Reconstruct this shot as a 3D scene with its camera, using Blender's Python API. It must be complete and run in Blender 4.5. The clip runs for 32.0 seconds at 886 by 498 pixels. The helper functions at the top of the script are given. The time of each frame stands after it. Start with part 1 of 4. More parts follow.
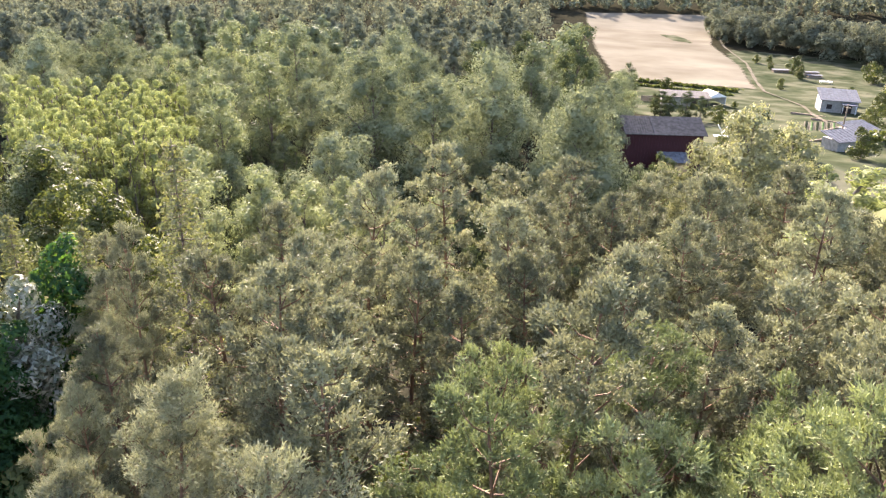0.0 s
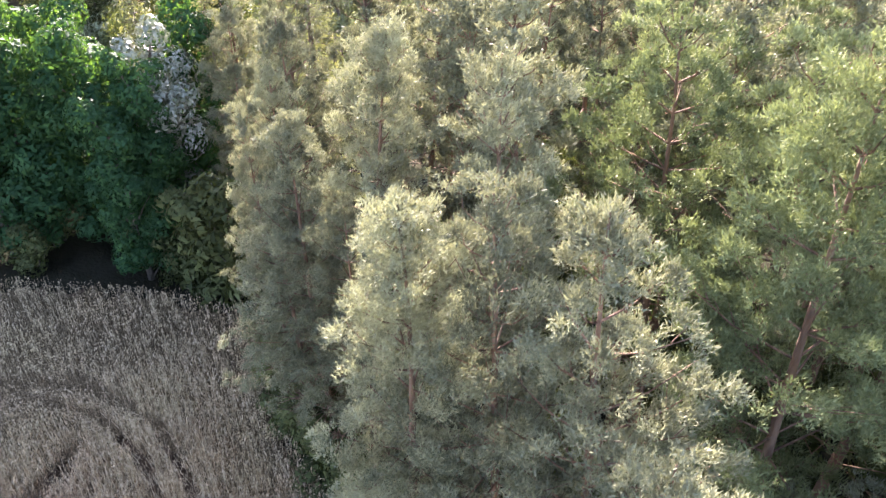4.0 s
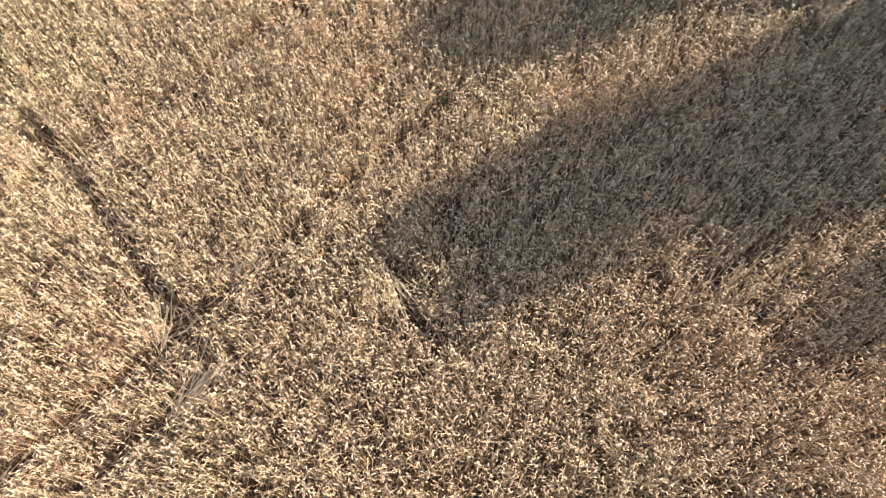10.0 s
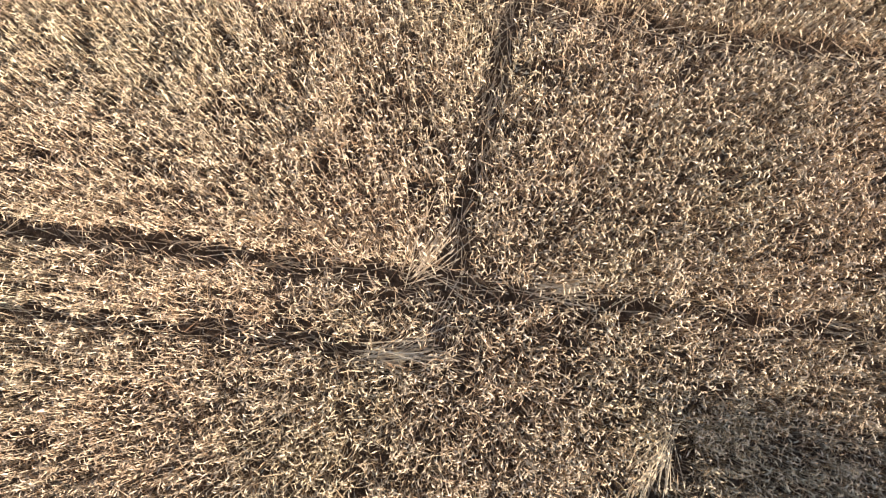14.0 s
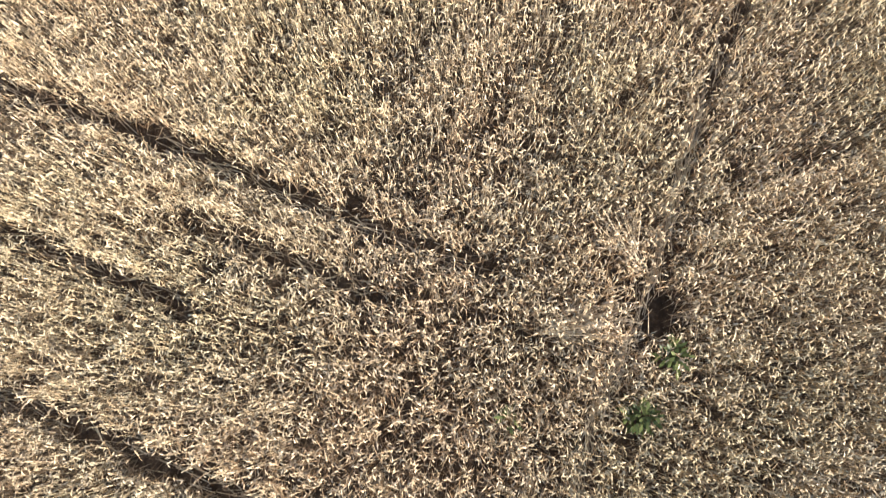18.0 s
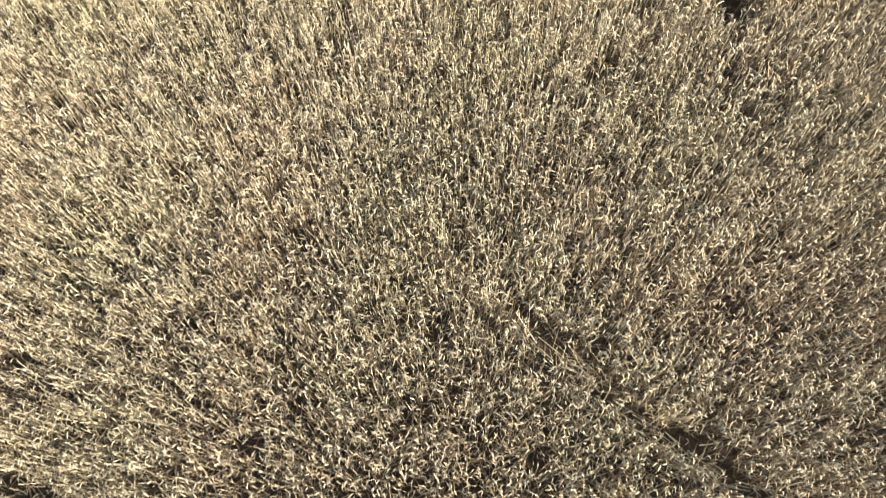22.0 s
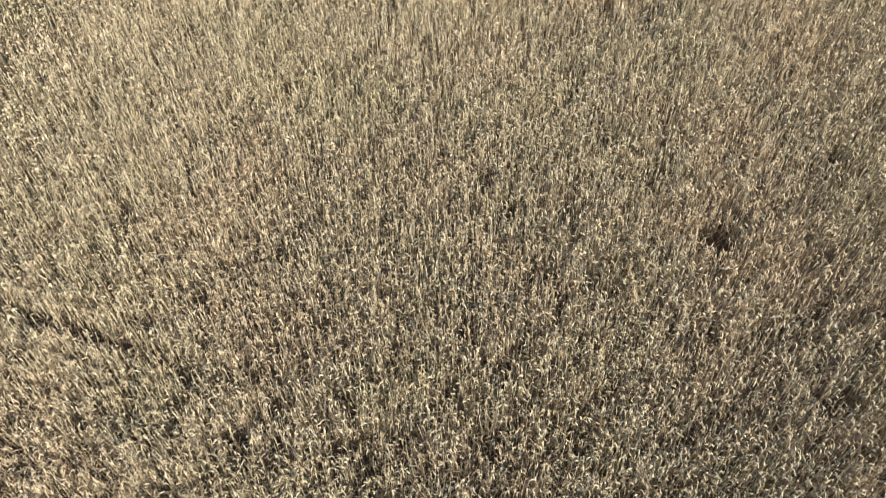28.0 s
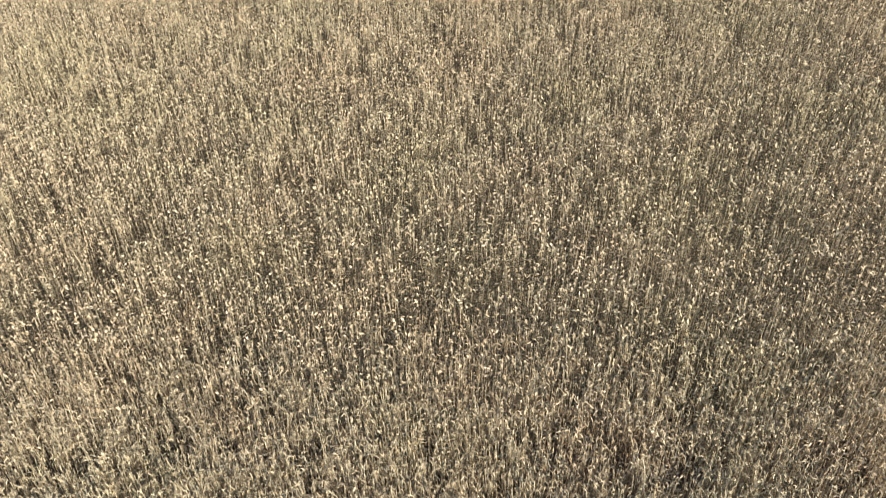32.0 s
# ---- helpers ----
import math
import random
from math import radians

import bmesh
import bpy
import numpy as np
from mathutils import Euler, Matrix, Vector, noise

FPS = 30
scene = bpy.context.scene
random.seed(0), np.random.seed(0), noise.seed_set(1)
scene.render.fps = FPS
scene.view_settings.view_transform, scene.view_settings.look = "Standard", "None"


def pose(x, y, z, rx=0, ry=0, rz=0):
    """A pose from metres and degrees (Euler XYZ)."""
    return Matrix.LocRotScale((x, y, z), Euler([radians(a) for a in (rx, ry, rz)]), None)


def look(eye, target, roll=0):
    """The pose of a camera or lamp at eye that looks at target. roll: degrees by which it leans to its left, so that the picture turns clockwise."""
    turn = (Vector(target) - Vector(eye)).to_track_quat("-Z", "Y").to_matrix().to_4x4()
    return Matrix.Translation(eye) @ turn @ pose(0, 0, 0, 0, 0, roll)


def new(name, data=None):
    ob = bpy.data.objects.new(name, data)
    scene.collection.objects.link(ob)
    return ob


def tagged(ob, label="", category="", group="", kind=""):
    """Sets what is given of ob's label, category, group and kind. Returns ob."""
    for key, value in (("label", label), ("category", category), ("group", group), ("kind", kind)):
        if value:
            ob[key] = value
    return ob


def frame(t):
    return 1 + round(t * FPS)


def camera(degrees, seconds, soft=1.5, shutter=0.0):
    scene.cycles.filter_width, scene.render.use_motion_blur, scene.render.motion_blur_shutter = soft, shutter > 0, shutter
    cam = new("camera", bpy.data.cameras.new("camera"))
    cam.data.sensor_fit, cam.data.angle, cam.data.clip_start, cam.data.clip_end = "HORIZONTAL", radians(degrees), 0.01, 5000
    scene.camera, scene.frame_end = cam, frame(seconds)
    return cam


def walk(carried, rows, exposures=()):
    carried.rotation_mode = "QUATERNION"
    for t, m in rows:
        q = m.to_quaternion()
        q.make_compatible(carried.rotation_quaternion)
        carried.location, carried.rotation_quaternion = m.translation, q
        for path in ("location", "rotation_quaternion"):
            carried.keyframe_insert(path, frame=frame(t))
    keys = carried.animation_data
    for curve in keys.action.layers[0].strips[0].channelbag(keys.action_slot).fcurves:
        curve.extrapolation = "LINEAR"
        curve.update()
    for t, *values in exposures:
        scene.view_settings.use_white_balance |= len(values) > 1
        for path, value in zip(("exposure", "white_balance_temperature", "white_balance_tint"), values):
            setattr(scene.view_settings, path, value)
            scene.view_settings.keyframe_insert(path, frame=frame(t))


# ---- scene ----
cam = camera(59.2, 32.0, soft=1.2, shutter=0.2)

# seconds, place in metres, turn in degrees
PATH = [
    (0, -3.447, -37.473, 15.224, 66.33, -1.50, -135.06),
    (0.5, -3.442, -36.942, 15.206, 66.12, -1.30, -136.30),
    (1, -3.448, -36.432, 15.129, 65.73, -1.07, -137.63),
    (1.5, -3.451, -35.922, 14.980, 64.29, -0.78, -138.38),
    (2, -3.454, -35.438, 14.769, 62.26, -0.69, -138.32),
    (2.5, -3.453, -34.951, 14.523, 59.70, -0.45, -137.36),
    (4.5, -3.557, -33.165, 12.908, 51.64, 0.00, -131.24),
    (5, -3.350, -32.541, 12.614, 49.00, -0.02, -125.00),
    (5.5, -3.154, -31.951, 12.316, 46.38, -0.05, -118.73),
    (6, -2.961, -31.384, 12.035, 43.67, -0.13, -112.13),
    (6.5, -2.809, -30.845, 11.746, 40.84, -0.24, -104.98),
    (7, -2.577, -30.325, 11.425, 38.02, -0.10, -97.87),
    (7.5, -2.377, -29.767, 11.160, 35.41, 0.16, -91.08),
    (8, -2.192, -29.170, 10.856, 33.16, 0.34, -84.81),
    (8.5, -2.039, -28.555, 10.543, 31.27, 0.27, -78.71),
    (9, -1.926, -27.938, 10.222, 29.45, 0.14, -72.65),
    (9.5, -1.801, -27.341, 9.957, 27.39, -0.12, -66.34),
    (10, -1.569, -26.747, 9.711, 24.89, -0.08, -59.73),
    (10.5, -1.338, -26.158, 9.472, 22.31, 0.08, -52.80),
    (11, -1.191, -25.557, 9.214, 19.93, 0.06, -46.03),
    (11.5, -1.073, -24.987, 8.935, 17.71, -0.13, -39.42),
    (12, -0.948, -24.433, 8.657, 15.39, -0.16, -32.91),
    (12.5, -0.804, -23.925, 8.378, 13.13, -0.12, -26.50),
    (13, -0.677, -23.398, 8.122, 11.30, 0.01, -19.92),
    (13.5, -0.542, -22.939, 7.884, 9.40, -0.14, -13.74),
    (15.5, -0.239, -19.839, 8.407, 3.17, -0.03, 1.26),
    (16, -0.280, -19.046, 8.448, 4.24, -0.08, 2.47),
    (16.5, -0.318, -18.264, 8.459, 5.59, -0.13, 3.38),
    (17, -0.326, -17.473, 8.452, 6.95, -0.02, 3.95),
    (17.5, -0.325, -16.652, 8.439, 8.22, 0.12, 4.36),
    (18, -0.348, -15.837, 8.439, 9.55, 0.11, 4.53),
    (18.5, -0.384, -15.020, 8.453, 10.91, -0.00, 4.59),
    (19, -0.384, -14.164, 8.458, 12.11, 0.04, 4.67),
    (19.5, -0.376, -13.297, 8.424, 13.27, 0.11, 4.86),
    (20, -0.376, -12.470, 8.451, 14.54, 0.09, 4.99),
    (20.5, -0.386, -11.656, 8.474, 15.96, 0.01, 5.13),
    (21, -0.359, -10.873, 8.472, 17.54, 0.05, 5.40),
    (21.5, -0.325, -10.123, 8.446, 19.27, 0.12, 5.64),
    (22, -0.289, -9.384, 8.427, 21.05, 0.18, 5.91),
    (22.5, -0.297, -8.666, 8.446, 22.87, 0.00, 6.10),
    (23, -0.314, -7.934, 8.444, 24.46, -0.14, 6.15),
    (23.5, -0.304, -7.168, 8.478, 25.90, -0.15, 6.25),
    (24, -0.284, -6.373, 8.506, 27.15, -0.08, 6.39),
    (24.5, -0.237, -5.602, 8.516, 28.63, 0.14, 6.46),
    (25, -0.216, -4.861, 8.519, 30.27, 0.23, 6.46),
    (25.5, -0.237, -4.113, 8.514, 31.95, 0.20, 6.27),
    (27.5, -0.474, -0.361, 8.980, 38.19, -0.08, 2.36),
    (28, -0.417, 0.441, 8.999, 39.78, -0.10, 2.36),
    (28.5, -0.356, 1.239, 9.028, 41.37, -0.10, 2.36),
    (29, -0.307, 2.068, 9.068, 42.79, -0.14, 2.39),
    (29.5, -0.244, 2.883, 9.087, 44.29, -0.13, 2.40),
    (30, -0.181, 3.707, 9.093, 45.83, -0.10, 2.37),
    (30.5, -0.119, 4.544, 9.111, 47.27, -0.04, 2.33),
    (31, -0.061, 5.373, 9.145, 48.73, -0.01, 2.29),
    (31.5, 0.013, 6.188, 9.142, 50.40, 0.06, 2.28),
    (32, 0.078, 7.003, 9.138, 52.09, 0.06, 2.25),
]
EXPOSURES = [(0.0, 2.8, 6750, 23), (2.5, 3.15, 6850, 25), (4.5, 3.65, 6250, 27), (6.0, 4.15, 5850, 15), (7.0, 3.5, 6250, 10), (8.0, 2.8, 6700, 13), (9.0, 2.45, 6800, 16), (10.0, 2.1, 6850, 19),
             (13.0, 1.8, 6650, 20), (16.0, 1.95, 6200, 12), (19.0, 1.8, 6150, 9), (22.0, 1.58, 6000, 2), (25.0, 1.25, 5900, 3), (32.0, 1.05, 5950, 5)]
walk(cam, [(t, pose(*row)) for t, *row in PATH], EXPOSURES)

# ---- daylight: low sun in the south-east of the plan ----
SUN_EL, SUN_AZ = radians(21.0), Vector((0.79, -0.61, 0.0)).normalized()
sun_to = Vector((SUN_AZ.x * math.cos(SUN_EL), SUN_AZ.y * math.cos(SUN_EL), math.sin(SUN_EL)))
world = bpy.data.worlds.new("sky")
scene.world = world
world.use_nodes = True
wn = world.node_tree.nodes
wn.clear()
sky = wn.new("ShaderNodeTexSky")
sky.sky_type = "NISHITA"
sky.sun_disc = False
sky.sun_elevation = SUN_EL
sky.sun_rotation = math.atan2(SUN_AZ.x, SUN_AZ.y)
sky.dust_density = 2.0
bg = wn.new("ShaderNodeBackground")
bg.inputs[1].default_value = 0.105
wout = wn.new("ShaderNodeOutputWorld")
world.node_tree.links.new(sky.outputs[0], bg.inputs[0])
world.node_tree.links.new(bg.outputs[0], wout.inputs[0])
sun_data = bpy.data.lights.new("sun", "SUN")
sun_data.energy, sun_data.angle, sun_data.color = 5.0, radians(0.55), (1.0, 0.93, 0.83)
sun = new("sun", sun_data)
sun.matrix_world = look(sun_to * 200, (0, 0, 0))


# ---- materials ----
def material(name, stops, scale=4.0, detail=6.0, rough=0.8, bump=0.0, bump_scale=40.0, island=0.0, objects=0.0, through_light=0.0, metal=0.0,
             stretch=(1, 1, 1), big=0.0, big_scale=0.15, spec=0.3, through_tint=None, hues=(), hue_scale=0.4):
    """A noise-driven surface: colour stops, grain relief, a slow second variation, a shift per piece or per object, light through leaves."""
    m = bpy.data.materials.new(name)
    m.use_nodes = True
    nt = m.node_tree
    n, link = nt.nodes, nt.links.new
    bsdf = n["Principled BSDF"]
    bsdf.inputs["Roughness"].default_value = rough
    bsdf.inputs["Metallic"].default_value = metal
    bsdf.inputs["Specular IOR Level"].default_value = spec
    tc = n.new("ShaderNodeTexCoord")
    mp = n.new("ShaderNodeMapping")
    mp.inputs["Scale"].default_value = stretch
    link(tc.outputs["Object"], mp.inputs[0])
    tex = n.new("ShaderNodeTexNoise")
    tex.inputs["Scale"].default_value, tex.inputs["Detail"].default_value = scale, detail
    link(mp.outputs[0], tex.inputs[0])
    fac = tex.outputs["Fac"]

    def add(a, b, k):
        node = n.new("ShaderNodeMath")
        node.operation = "MULTIPLY_ADD"
        link(b, node.inputs[0])
        node.inputs[1].default_value = k
        link(a, node.inputs[2])
        sub = n.new("ShaderNodeMath")
        sub.operation = "SUBTRACT"
        link(node.outputs[0], sub.inputs[0])
        sub.inputs[1].default_value = k / 2
        return sub.outputs[0]

    if big:
        slow = n.new("ShaderNodeTexNoise")
        slow.inputs["Scale"].default_value, slow.inputs["Detail"].default_value = big_scale, 3
        geo = n.new("ShaderNodeNewGeometry")
        link(geo.outputs["Position"], slow.inputs[0])
        fac = add(fac, slow.outputs["Fac"], big)
    if island:
        geo = n.new("ShaderNodeNewGeometry")
        fac = add(fac, geo.outputs["Random Per Island"], island)
    if objects:
        info = n.new("ShaderNodeObjectInfo")
        fac = add(fac, info.outputs["Random"], objects)
    ramp = n.new("ShaderNodeValToRGB")
    els = ramp.color_ramp.elements
    while len(els) < len(stops):
        els.new(0.5)
    for e, (p, c) in zip(els, stops):
        e.position, e.color = p, (*c, 1)
    link(fac, ramp.inputs[0])
    colour = ramp.outputs[0]
    if hues:
        drift = n.new("ShaderNodeTexNoise")
        drift.inputs["Scale"].default_value, drift.inputs["Detail"].default_value = hue_scale, 4
        spot = n.new("ShaderNodeNewGeometry")
        link(spot.outputs["Position"], drift.inputs[0])
        tone = n.new("ShaderNodeValToRGB")
        tone.color_ramp.elements.new(0.5)
        for e, p, c in zip(tone.color_ramp.elements, (0.36, 0.5, 0.64), (hues[0], (1, 1, 1), hues[1])):
            e.position, e.color = p, (*c, 1)
        link(drift.outputs["Fac"], tone.inputs[0])
        tinted = n.new("ShaderNodeMix")
        tinted.data_type, tinted.blend_type = "RGBA", "MULTIPLY"
        tinted.inputs["Factor"].default_value = 1.0
        link(colour, tinted.inputs["A"])
        link(tone.outputs[0], tinted.inputs["B"])
        colour = tinted.outputs["Result"]
    link(colour, bsdf.inputs["Base Color"])
    if bump:
        grain = n.new("ShaderNodeTexNoise")
        grain.inputs["Scale"].default_value, grain.inputs["Detail"].default_value = bump_scale, 8
        link(mp.outputs[0], grain.inputs[0])
        bn = n.new("ShaderNodeBump")
        bn.inputs["Strength"].default_value = bump
        bn.inputs["Distance"].default_value = 0.05
        link(grain.outputs["Fac"], bn.inputs["Height"])
        link(bn.outputs[0], bsdf.inputs["Normal"])
    if through_light:
        out = n["Material Output"]
        tr = n.new("ShaderNodeBsdfTranslucent")
        mix = n.new("ShaderNodeMixShader")
        mix.inputs[0].default_value = through_light
        if through_tint:
            mul = n.new("ShaderNodeMix")
            mul.data_type, mul.blend_type = "RGBA", "MULTIPLY"
            mul.inputs["Factor"].default_value = 1.0
            link(colour, mul.inputs["A"])
            mul.inputs["B"].default_value = (*through_tint, 1)
            link(mul.outputs["Result"], tr.inputs[0])
        else:
            link(colour, tr.inputs[0])
        link(bsdf.outputs[0], mix.inputs[1])
        link(tr.outputs[0], mix.inputs[2])
        link(mix.outputs[0], out.inputs[0])
    return m


RIPENESS = ((0.985, 1.0, 0.95), (1.03, 0.985, 0.97))
M_EAR = material("wheat_ear", [(0.25, (0.35, 0.262, 0.152)), (0.5, (0.44, 0.342, 0.21)), (0.75, (0.53, 0.428, 0.282))], 3.0, 4, 0.6, island=0.5, big=0.2,
                 big_scale=0.5, through_light=0.02, hues=RIPENESS)
M_STRAW = material("wheat_straw", [(0.2, (0.29, 0.215, 0.13)), (0.5, (0.45, 0.355, 0.22)), (0.8, (0.57, 0.47, 0.305))], 3.0, 4, 0.5, island=0.6, big=0.2,
                   big_scale=0.5, through_light=0.03, hues=RIPENESS)
M_DRY_LEAF = material("dry_wheat_leaves", [(0.2, (0.2, 0.128, 0.068)), (0.5, (0.33, 0.228, 0.128)), (0.8, (0.45, 0.34, 0.205))], 3.0, 4, 0.7, island=0.7, big=0.2,
                      big_scale=0.5, through_light=0.12, hues=RIPENESS)
M_SOIL = material("field_soil", [(0.3, (0.05, 0.034, 0.021)), (0.6, (0.1, 0.069, 0.045)), (0.8, (0.17, 0.124, 0.085))], 9.0, 10, 1.0, bump=0.8, bump_scale=25, spec=0.05)
# filler under sparse wheat: straw tone with the shade between stalks mixed in
M_CROP_FILLER = material("wheat_canopy", [(0.36, (0.035, 0.026, 0.016)), (0.5, (0.095, 0.072, 0.042)), (0.64, (0.21, 0.16, 0.096))], 30.0, 8, 1.0, bump=1.0, bump_scale=24, big=0.1, big_scale=0.5, spec=0.0)
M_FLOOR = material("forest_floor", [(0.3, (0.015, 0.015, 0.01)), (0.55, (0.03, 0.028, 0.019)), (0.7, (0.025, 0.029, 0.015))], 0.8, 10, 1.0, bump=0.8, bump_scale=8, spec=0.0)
M_NEEDLE = material("pine_needles", [(0.2, (0.105, 0.11, 0.071)), (0.5, (0.192, 0.198, 0.127)), (0.8, (0.29, 0.298, 0.188))], 1.2, 4, 0.6, island=0.25,
                    objects=0.4, through_light=0.21, through_tint=(1.0, 1.0, 0.75), spec=0.05)
M_NEEDLE_FRESH = material("fresh_pine_needles", [(0.2, (0.095, 0.115, 0.055)), (0.5, (0.175, 0.2, 0.097)), (0.8, (0.26, 0.285, 0.14))], 1.2, 4, 0.6, island=0.25,
                          objects=0.4, through_light=0.17, through_tint=(1.0, 1.05, 0.65), spec=0.05)
M_PINE_BARK = material("pine_bark", [(0.3, (0.08, 0.05, 0.036)), (0.55, (0.175, 0.108, 0.072)), (0.8, (0.27, 0.18, 0.12))], 6, 8, 0.9, bump=0.7, stretch=(1, 1, 0.2))
M_BARK = material("grey_bark", [(0.3, (0.07, 0.055, 0.045)), (0.7, (0.2, 0.17, 0.14))], 6, 8, 0.9, bump=0.7, stretch=(1, 1, 0.25))


def leaf_material(name, dark, mid, light, glow=0.3, rough=0.65, spec=0.1, island=0.4, big=0.0, tint=(1.1, 1.1, 0.5)):
    return material(name, [(0.2, dark), (0.5, mid), (0.8, light)], 0.6, 3, rough, island=island, objects=0.3, through_light=glow, through_tint=tint, spec=spec, big=big, big_scale=0.07)


# darker leaves: own tone of the dark trees, painted shade in the bank filling
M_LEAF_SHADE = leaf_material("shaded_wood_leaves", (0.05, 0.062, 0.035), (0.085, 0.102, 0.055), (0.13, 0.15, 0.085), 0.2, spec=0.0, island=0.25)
M_LEAF_DARK = leaf_material("dark_green_leaves", (0.018, 0.052, 0.025), (0.03, 0.082, 0.036), (0.055, 0.125, 0.045), 0.4, tint=(1.5, 1.25, 0.35))
M_LEAF_OAK = leaf_material("oak_leaves", (0.04, 0.05, 0.02), (0.075, 0.09, 0.033), (0.13, 0.145, 0.06), 0.3, 0.6, 0.12)
M_LEAF_BIRCH = leaf_material("young_birch_leaves", (0.15, 0.168, 0.075), (0.23, 0.255, 0.112), (0.32, 0.345, 0.16), 0.32, spec=0.03, island=0.25, tint=(1.05, 1.08, 0.6))
M_LEAF_LIGHT = leaf_material("birch_leaves", (0.14, 0.155, 0.085), (0.215, 0.235, 0.125), (0.3, 0.32, 0.175), 0.24, spec=0.03, island=0.25, tint=(1.0, 1.04, 0.72))
M_LEAF_OLIVE = leaf_material("olive_leaves", (0.15, 0.155, 0.09), (0.22, 0.225, 0.135), (0.3, 0.305, 0.19), 0.28, spec=0.02, island=0.25, tint=(1.05, 1.05, 0.65))
# far leaves: greyed and lifted, which puts haze into their colour
M_LEAF_FAR_HAZE = leaf_material("hazed_far_leaves", (0.1, 0.108, 0.075), (0.165, 0.175, 0.125), (0.26, 0.275, 0.18), 0.26, spec=0.0, island=0.12, big=0.9, tint=(1.0, 1.0, 0.8))
# willow grey-green, paled further to stand in for haze
M_LEAF_GREY_HAZE = leaf_material("hazed_willow_leaves", (0.13, 0.145, 0.085), (0.205, 0.225, 0.135), (0.29, 0.31, 0.195), 0.2, spec=0.0, island=0.2, tint=(1.0, 1.0, 0.75))
M_LEAF_WOOD = leaf_material("mixed_wood_leaves", (0.11, 0.125, 0.075), (0.175, 0.195, 0.115), (0.26, 0.28, 0.17), 0.2, spec=0.02, island=0.25, tint=(1.0, 1.05, 0.7))
M_LEAF_SILVER = leaf_material("silver_leaves", (0.07, 0.09, 0.055), (0.15, 0.17, 0.125), (0.3, 0.32, 0.27), 0.1, 0.45, 0.25)
M_LARCH = leaf_material("larch_needles", (0.1, 0.108, 0.062), (0.155, 0.162, 0.092), (0.215, 0.22, 0.13), 0.25, spec=0.02)


# ---- mesh helpers ----
def mesh_np(name, verts, faces, mat, smooth=False):
    """A mesh from arrays: verts (n, 3), faces (m, k) with k corners each."""
    verts, faces = np.asarray(verts, np.float32), np.asarray(faces, np.int32)
    me = bpy.data.meshes.new(name)
    k = faces.shape[1]
    me.vertices.add(len(verts))
    me.vertices.foreach_set("co", verts.ravel())
    me.loops.add(faces.size)
    me.loops.foreach_set("vertex_index", faces.ravel())
    me.polygons.add(len(faces))
    me.polygons.foreach_set("loop_start", np.arange(0, faces.size, k, dtype=np.int32))
    me.polygons.foreach_set("use_smooth", np.full(len(faces), smooth))
    me.materials.append(mat)
    me.update(calc_edges=True)
    return me


class Soup:
    """Gathers triangles and quads for one mesh."""

    def __init__(self):
        self.v, self.f = [], []

    def add(self, verts, faces):
        k = len(self.v)
        self.v.extend(tuple(p) for p in verts)
        self.f.extend(tuple(i + k for i in face) for face in faces)

    def tube(self, pts, radii, sides=5, cap=True):
        pts = [Vector(p) for p in pts]
        rings = []
        for i, p in enumerate(pts):
            way = (pts[min(i + 1, len(pts) - 1)] - pts[max(i - 1, 0)]).normalized()
            a = way.orthogonal().normalized()
            b = way.cross(a)
            rings.append([p + (a * math.cos(2 * math.pi * j / sides) + b * math.sin(2 * math.pi * j / sides)) * radii[i] for j in range(sides)])
        faces = [(i * sides + j, i * sides + (j + 1) % sides, (i + 1) * sides + (j + 1) % sides, (i + 1) * sides + j)
                 for i in range(len(pts) - 1) for j in range(sides)]
        if cap:
            faces += [tuple(range(sides - 1, -1, -1)), tuple((len(pts) - 1) * sides + j for j in range(sides))]
        self.add([p for ring in rings for p in ring], faces)

    def box(self, x0, y0, z0, x1, y1, z1):
        self.add([(x0, y0, z0), (x1, y0, z0), (x1, y1, z0), (x0, y1, z0), (x0, y0, z1), (x1, y0, z1), (x1, y1, z1), (x0, y1, z1)],
                 [(3, 2, 1, 0), (4, 5, 6, 7), (0, 1, 5, 4), (1, 2, 6, 5), (2, 3, 7, 6), (3, 0, 4, 7)])

    def mesh(self, name, mat, smooth=False):
        me = bpy.data.meshes.new(name)
        me.from_pydata(self.v, [], self.f)
        me.materials.append(mat)
        if smooth:
            me.polygons.foreach_set("use_smooth", np.ones(len(me.polygons), bool))
        me.update()
        return me


def part(name, me, parent, label=""):
    ob = new(name, me)
    ob.parent = parent
    return tagged(ob, label) if label else ob


def thing(name, place, label, category, group="", kind="", turn=0.0):
    ob = new(name)
    ob.empty_display_size = 0.3
    ob.matrix_world = pose(*place, 0, 0, turn)
    return tagged(ob, label, category, group, kind)


# ---- the lie of the land ----
SLOPE_X, SLOPE_Y, CROP = 0.0528, 0.0401, 0.85
PROFILE_S = [40, 46, 55, 70, 88, 108, 133, 198, 260, 400, 700, 1500, 4000]
PROFILE_Z = [-2.6, -3.0, -5.5, -10.0, -13.0, -14.5, -16.0, -24.0, -29.0, -34.0, -28.0, 25.0, 60.0]


def ground_z(x, y):
    """Height of the ground; x, y may be arrays. A sloping field, then a wooded bank down into a valley."""
    x, y = np.asarray(x, float), np.asarray(y, float)
    field = SLOPE_X * np.clip(x, -90, 90) + SLOPE_Y * np.clip(y, -90, 90) - CROP
    s = 0.65 * x - 0.76 * y
    w = np.clip((s - 42) / 10, 0, 1)
    w = w * w * (3 - 2 * w)
    return field * (1 - w) + np.interp(s, PROFILE_S, PROFILE_Z) * w


